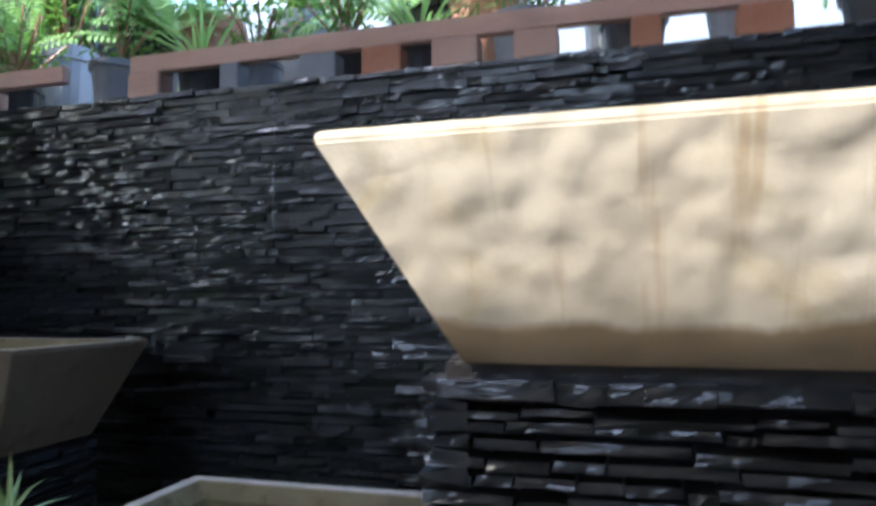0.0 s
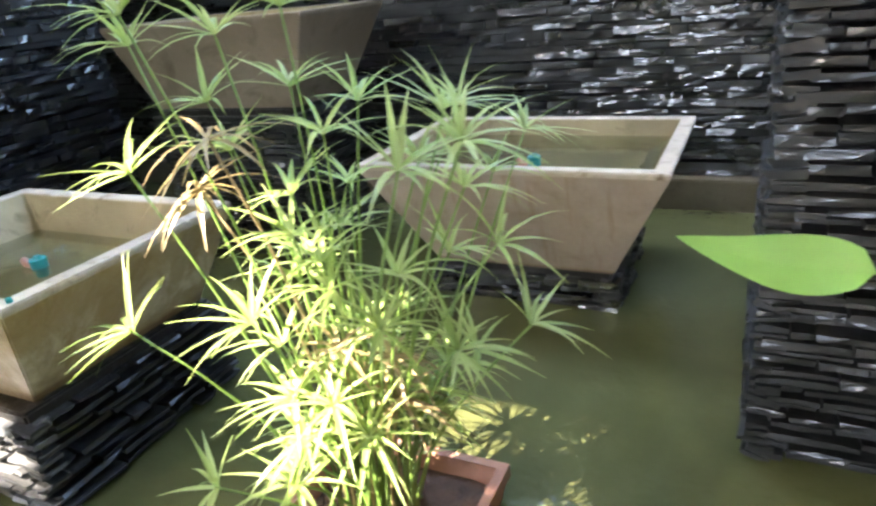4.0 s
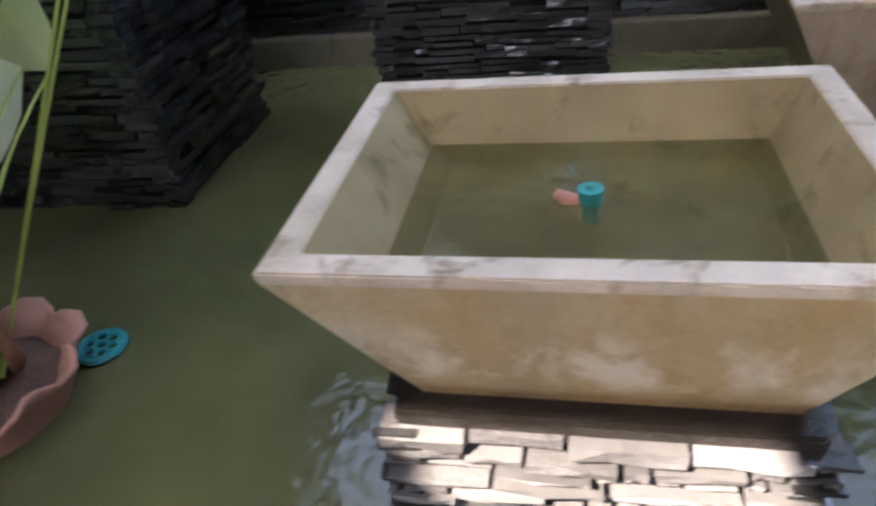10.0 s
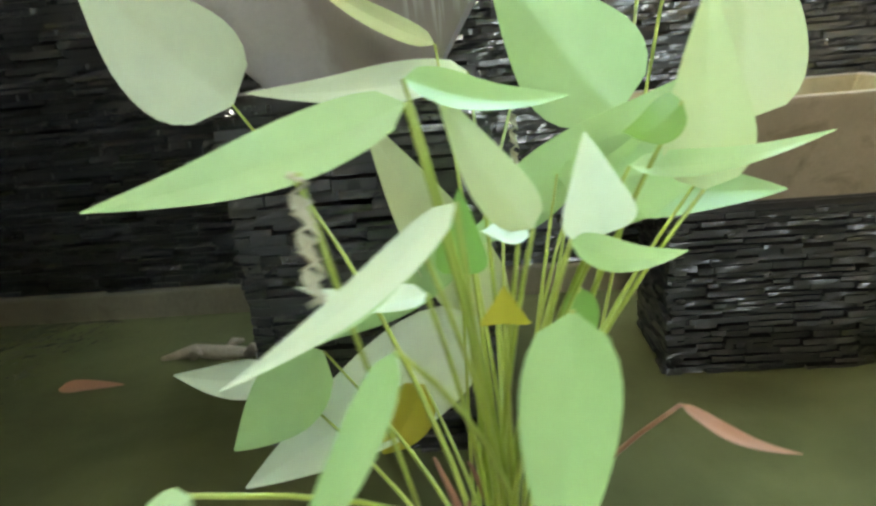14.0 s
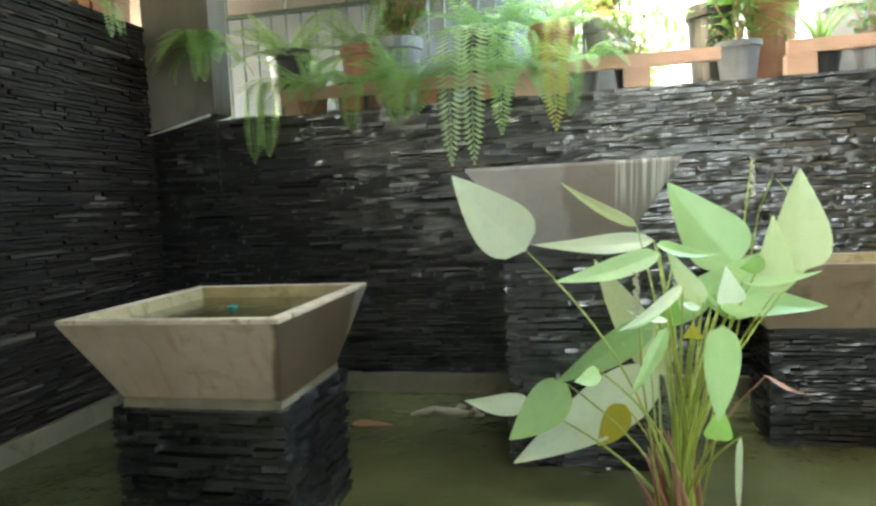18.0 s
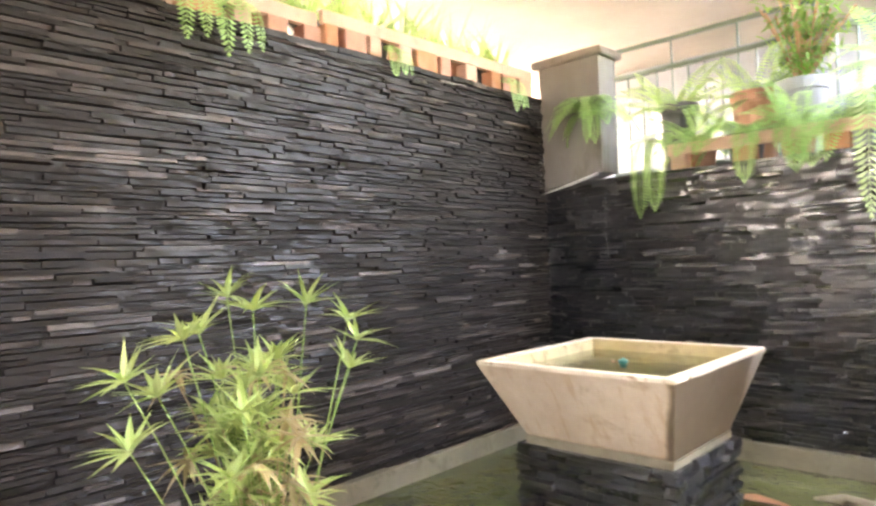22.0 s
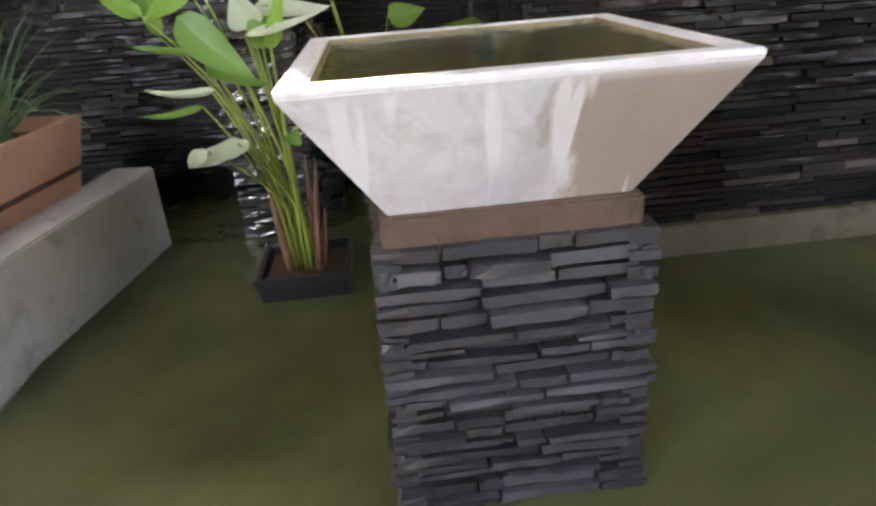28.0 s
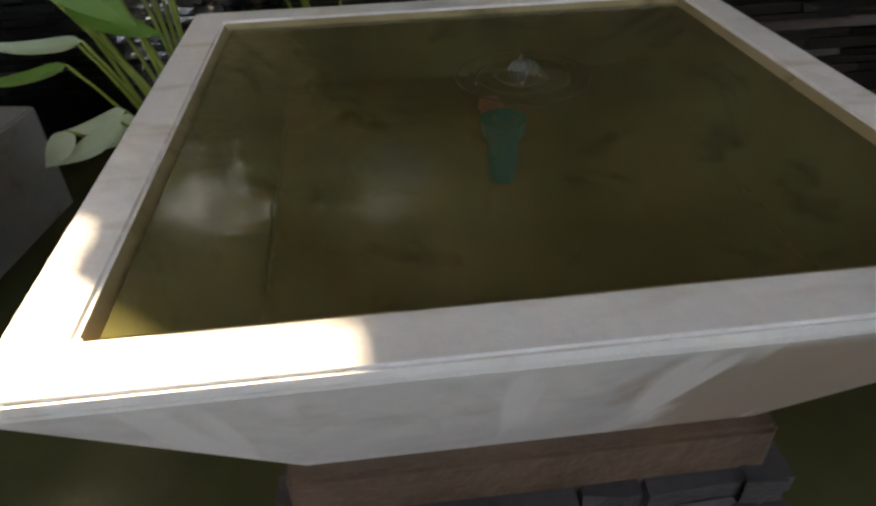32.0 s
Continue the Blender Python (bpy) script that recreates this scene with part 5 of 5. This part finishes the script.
pots = [(-1.7, 0), (-1.38, 1), (-1.05, 0), (-0.72, 2), (-0.42, 1), (-0.1, 0), (0.28, 2), (0.6, 1), (1.26, 3), (1.75, 1), (2.05, 2), (2.5, 1), (2.85, 1), (3.3, 3), (3.75, 1), (4.15, 3), (4.62, 1)]
for i, (x, k) in enumerate(pots):
    mat = (TERRACOTTA, BLACK_POT, GREY_POT, GREY_POT)[k]
    r, h = (0.12, 0.13, 0.11, 0.14)[k], (0.2, 0.22, 0.2, 0.27)[k]
    pot_round((x, 5.12, Z_NORTH), r, h, mat, ("clay pot", "black plastic pot", "grey plastic pot", "grey bucket with a dark rim")[k] + " on the slate wall")
    top = (x, 5.12, Z_NORTH + h * 0.84)
    if -2 < x < 0.5:
        fern(top, 18, 0.62, 100 + i, "bright green potted fern on the wall", droop=(0.8, 2.8), width=0.15)
    elif i % 3 == 0:
        strap_plant(top, 26, 0.6, 100 + i, "green palm-like potted plant on the wall", FERN, 0.022)
    else:
        bush(top, (0.35, 0.25, 0.45), 260, 100 + i, "small leafy potted shrub on the wall", TREE_LEAF, 0.05)
fern((-2.40, 4.79, 2.34), 26, 0.52, 77, "small fern growing on the corner pier", width=0.13)
for i in range(13):
    x = -2.05 + 0.52 * i + 0.1 * math.sin(i * 2.3)
    y = 5.52 + 0.08 * math.sin(i * 1.7)
    pot_round((x, y, Z_NORTH - 0.02), 0.17, 0.62, (BLACK_POT, TERRACOTTA, GREY_POT)[i % 3], ("black plastic pot", "clay pot", "grey plastic pot")[i % 3] + " in the back row on the terrace")
    if i % 3 == 2:
        bush((x, y, Z_NORTH + 0.5), (0.4, 0.3, 0.9), 620, 500 + i, "tall leafy potted shrub in the back row", TREE_LEAF, 0.07)
    else:
        fern((x, y, Z_NORTH + 0.5), 15, 0.75, 500 + i, "large potted fern in the back row", (0, -1), None, (0.5, 2.0), 0.2)
for x, n, ln, m in ((-0.50, 1, 1.2, FERN_PALE), (-0.36, 1, 1.2, FERN_PALE), (-0.20, 1, 0.95, FERN), (0.13, 1, 0.95, FERN_YELLOW), (0.2, 1, 0.5, FERN), (-1.92, 2, 0.75, FERN), (-1.25, 1, 0.5, FERN), (-0.95, 2, 0.45, FERN)):
    f = thing("fern", (x, 4.88, Z_NORTH + (0.42 if ln > 0.9 else 0.2)), "long fern fronds hanging down the slate wall" if m is not FERN_YELLOW else "yellowing fern frond hanging down the slate wall", "fern", "hanging ferns")
    for k in range(n):
        part("frond", frond(bmesh.new(), (0.06 * k, 0, 0), (0.05 * (k - 0.5), -0.32, 0.25), ln * (1 - 0.08 * k), 0.20, 6.5, 36), m, f)

for a, b, z in ((1.05, 2.6, 2.70), (2.64, 4.75, 2.74)):
    plank(a, b, z, "y", -2.93, "weathered timber plank on the high slate wall")
    y = a + 0.06
    while y < b:
        brick_block(-2.95, y, Z_WEST, 0.1, rnd.uniform(0.09, 0.2), z - 0.042 - Z_WEST, rnd.choice((BRICK, TERRACOTTA, TIMBER)))
        y += rnd.uniform(0.16, 0.3)
for i in range(15):
    y = 0.75 + i * 0.275
    pot_round((-3.15, y, Z_WEST - 0.003), 0.12, 0.2, (TERRACOTTA, BLACK_POT)[i % 2], ("clay pot", "black plastic pot")[i % 2] + " on the high slate wall")
    strap_plant((-3.15, y, Z_WEST + 0.165), 44, 0.6, 200 + i, "grassy green potted plant on the high wall", FERN, 0.02)
for y, ln in ((1.75, 0.42), (1.95, 0.5), (3.1, 0.3), (4.3, 0.4)):
    f = thing("fern", (-2.86, y, Z_WEST + 0.05), "fern fronds hanging from the high wall", "fern", "hanging ferns")
    for k in range(3):
        part("frond", frond(bmesh.new(), (0, 0.05 * k, 0), (0.3, 0.1 * (k - 1), 0.3), ln * (1 - 0.12 * k), 0.10, 6.0, 18), FERN, f)
plank(-1.9, -0.05, 2.02, "y", -4.34, "weathered timber plank on the recess wall")
for i in range(6):
    y = -1.75 + 0.3 * i
    brick_block(-4.36, y, Z_RECESS, 0.1, 0.16, 0.03, BRICK)
    pot_round((-4.55, y + 0.1, Z_RECESS - 0.02), 0.1, 0.18, (GREY_POT, BLACK_POT)[i % 2], "plastic pot on the recess wall")
    strap_plant((-4.50, y + 0.1, Z_RECESS + 0.14), 40, 0.6, 300 + i, "pale green potted plant on the recess wall", SPIDER, 0.022, (1.0, 2.6))

# ---- planters beyond the parapet ----
def planter(at, size, h, mat, label, turn=0.0):
    p = thing("planter", at, label, "planter", "planters beyond the parapet")
    bm = bmesh.new()
    (a, b), t = size, 0.02

    def ring(sx, sy, zz):
        return [bm.verts.new((x * sx / 2, y * sy / 2, zz)) for x, y in ((-1, -1), (1, -1), (1, 1), (-1, 1))]

    rings = [ring(a * .74, b * .74, 0), ring(a, b, h), ring(a - 2 * t, b - 2 * t, h), ring(a * .8 - 2 * t, b * .8 - 2 * t, h * 0.4)]
    bm.faces.new(rings[0][::-1]), bm.faces.new(rings[-1])
    for r, s in zip(rings, rings[1:]):
        for k in range(4):
            bm.faces.new((r[k], r[(k + 1) % 4], s[(k + 1) % 4], s[k]))
    bmesh.ops.bevel(bm, geom=bm.edges[:], offset=0.004, segments=2, affect="EDGES")
    part("body", bm, mat, p)
    part("soil", slab(-a * .43, a * .43, -b * .43, b * .43, h * 0.4, h * 0.86), SOIL, p)
    p.rotation_euler.z = turn
    return p


solid("planter_bench", turned(slab(0.02, 1.9, -0.95, -0.192, FLOOR, 0.18, 0.008), (-3.535, -1.445, 0.0), -10.0), PARAPET, "low concrete bench behind the parapet", "bench", kind="structure")
planter((-3.07, -1.89, 0.18), (0.66, 0.46), 0.36, SALMON, "salmon plastic planter box behind the parapet", radians(-10))
strap_plant((-3.20, -1.87, 0.47), 56, 0.68, 31, "striped spider plant arching from the planter", SPIDER, 0.03, (0.8, 2.2))
planter((-2.14, -2.06, 0.18), (0.66, 0.46), 0.34, PARAPET, "pale grey planter box behind the parapet", radians(-10))
strap_plant((-2.14, -2.06, 0.45), 40, 0.5, 32, "striped spider plant arching from the pale planter", SPIDER, 0.03, (0.8, 2.2))
for i, (x, y, w, h, n) in enumerate(((-6.5, -4.6, 1.6, 3.2, 2600), (-8.5, -3.2, 1.8, 3.6, 2600), (-5.2, -6.5, 1.6, 3.2, 2000), (-9.5, 1.0, 1.8, 3.0, 2000), (2.5, 9.6, 1.5, 2.6, 1500), (0.4, 6.9, 0.9, 1.2, 900), (-5.1, -1.9, 0.55, 1.3, 700), (-5.2, -0.9, 0.6, 1.4, 800), (-5.1, 0.2, 0.6, 1.3, 800), (-5.6, -0.4, 0.6, 1.5, 800), (-5.6, -1.4, 0.6, 1.5, 800))):
    bush((x, y, FLOOR if y < -2.5 else Z_RECESS - 0.02 if y < 0 else Z_NORTH - 0.02 if y > 5 else Z_RECESS - 0.02), (w, w, h), n, 400 + i, "dense sunlit green garden shrub", TREE_LEAF, 0.13, "shrub")


# ---- water in motion, small things ----
def stream(x, y, z1, z0, r, seed, label, drops=40):
    rnd = random.Random(seed)
    s = thing("falling_water", (x, y, z0), label, "falling water")
    bm = bmesh.new()
    pts = [(rnd.gauss(0, r * 0.5), rnd.gauss(0, r * 0.5), (z1 - z0) * i / 30) for i in range(31)]
    tube(pts, [r * rnd.uniform(0.25, 0.7) for _ in pts], 6, bm)
    part("thread", bm, STREAM, s, smooth=True)
    bm = bmesh.new()
    for k in range(drops):
        m = Matrix.LocRotScale((rnd.gauss(0, r * 2.2), rnd.gauss(0, r * 2.2), rnd.uniform(0, z1 - z0)), None, (1, 1, rnd.uniform(1, 2.6)))
        bmesh.ops.create_icosphere(bm, subdivisions=1, radius=r * rnd.uniform(0.12, 0.35), matrix=m)
    tagged(part("drops", bm, STREAM, s, smooth=True), kind="stuff")


stream(-3.72, 0.055, 2.0, WATER, 0.017, 1, "thin stream of water falling down the wall end", 420)
stream(2.33, 4.77, 1.80, 1.2, 0.006, 2, "thin trickle of water down the slate wall", 30)
stream(-2.30, 4.77, 1.87, 1.25, 0.008, 3, "thin trickle of water below the pier", 20)



def splash(x, y, z, size, seed, label):
    """A low bubbling jet: short arcs of water, drops and a ring of ripples."""
    rnd = random.Random(seed)
    s = thing("bubbling_jet", (x, y, z), label, "water jet", "bubbling jets in the bowls")
    for k in range(7):
        a, r, h = rnd.uniform(0, math.tau), size * rnd.uniform(0.3, 0.9), size * rnd.uniform(0.5, 1.1)
        pts = [(math.cos(a) * r * f, math.sin(a) * r * f, h * 4 * f * (1 - f)) for f in (0, 0.2, 0.4, 0.6, 0.8, 1)]
        part("arc", tube(pts, [size * 0.05 * rnd.uniform(0.5, 1.2) for _ in pts], 6), STREAM, s, smooth=True)
    bm = bmesh.new()
    for k in range(26):
        m = Matrix.LocRotScale((rnd.gauss(0, size), rnd.gauss(0, size), abs(rnd.gauss(0, size * 0.25))), None, (1, 1, rnd.uniform(0.5, 1.3)))
        bmesh.ops.create_icosphere(bm, subdivisions=1, radius=size * rnd.uniform(0.03, 0.09), matrix=m)
    tagged(part("drops", bm, STREAM, s, smooth=True), kind="stuff")
    for k in range(3):
        r = size * (0.9 + 0.7 * k)
        part("ripple", tube([(math.cos(a * math.tau / 28) * r * (1 + 0.06 * math.sin(a * 3.1 + k)), math.sin(a * math.tau / 28) * r, 0) for a in range(29)], size * 0.035, 5), STREAM, s, smooth=True)


splash(-2.04, -0.12, 0.832, 0.035, 4, "low bubbling water jet in the brimming white bowl")
splash(1.76, 3.02, 0.289, 0.022, 5, "low bubbling water jet in the weathered bowl")

disc = thing("plastic_strainer", (0.700, 2.965, WATER), "round teal plastic strainer floating beside the pot", "strainer")
bm = bmesh.new()
R0, hole = 0.052, 0.011
for k in range(7):
    cx, cy = (0, 0) if k == 6 else (0.03 * math.cos(k * math.tau / 6), 0.03 * math.sin(k * math.tau / 6))
    tube([(cx + (hole + 0.004) * math.cos(a * math.tau / 12), cy + (hole + 0.004) * math.sin(a * math.tau / 12), 0.012) for a in range(13)], 0.005, 5, bm)
tube([(R0 * math.cos(a * math.tau / 28), R0 * math.sin(a * math.tau / 28), 0.010) for a in range(29)], 0.008, 6, bm)
part("grille", bm, TEAL, disc)
solid("tube_cap", tube([(2.172, 2.636, 0.388), (2.172, 2.636, 0.398)], 0.006, 10), TEAL, "small teal plastic cap on the bowl corner", "cap")

drift = thing("driftwood", (-0.6, 4.3, WATER - 0.02), "pale knotted driftwood floating in the pond", "driftwood")
part("branch", tube([(-0.24, 0, 0.02), (-0.1, 0.02, 0.045), (0.05, -0.01, 0.04), (0.22, 0.02, 0.02)], [0.012, 0.03, 0.034, 0.012], 8), BARK := mottled("pale_bark", (0.22, 0.17, 0.11), (0.34, 0.28, 0.2), None, 8, 50, 0.85, 0.6), drift, smooth=True)
for k, (x, y) in enumerate(((-0.1, -0.03), (0.04, 0.04), (0.14, -0.03))):
    part("knot", tube([(x, y * 0.3, 0.03), (x + 0.03, y, 0.07), (x + 0.06, y * 1.6, 0.06)], [0.022, 0.02, 0.008], 7), BARK, drift, smooth=True)
o = solid("floating_leaf", leaf(bmesh.new(), (-0.12, 0, 0.02), (0.14, 0.02, 0.015), 0.08, (0, -0.2, 1)), THALIA_BROWN, "withered tan leaf floating on the pond", "leaf", smooth=True)
o.location = (-1.02, 4.05, WATER)

# ---- slates of the walls ----
slate_face(wall_n, (X_WEST, Y_NORTH, 0.0), (1, 0, 0), (0, -1, 0), X_EAST - X_WEST, Z_NORTH, SLATE_WET, 11, lambda s, z: 3.2 < s < 6.6 and z > 0.2)
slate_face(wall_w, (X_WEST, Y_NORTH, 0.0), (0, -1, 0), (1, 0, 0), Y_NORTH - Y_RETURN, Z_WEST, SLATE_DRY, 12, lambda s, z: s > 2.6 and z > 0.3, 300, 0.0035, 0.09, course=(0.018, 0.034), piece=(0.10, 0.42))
slate_face(wall_w, (X_WEST, Y_RETURN, 0.0), (-1, 0, 0), (0, -1, 0), X_WEST - X_RECESS, Z_WEST, SLATE_DULL, 13, lambda s, z: False)
slate_face(wall_r, (X_RECESS, Y_RETURN, 0.0), (0, -1, 0), (1, 0, 0), 3.5, Z_RECESS, SLATE_DULL, 14, lambda s, z: s < 1.6 and z > 0.5, 300)
slate_face(wall_e, (X_EAST, 0.6, 0.0), (0, 1, 0), (-1, 0, 0), Y_NORTH - 0.6, Z_NORTH, SLATE_WET, 15, lambda s, z: False)
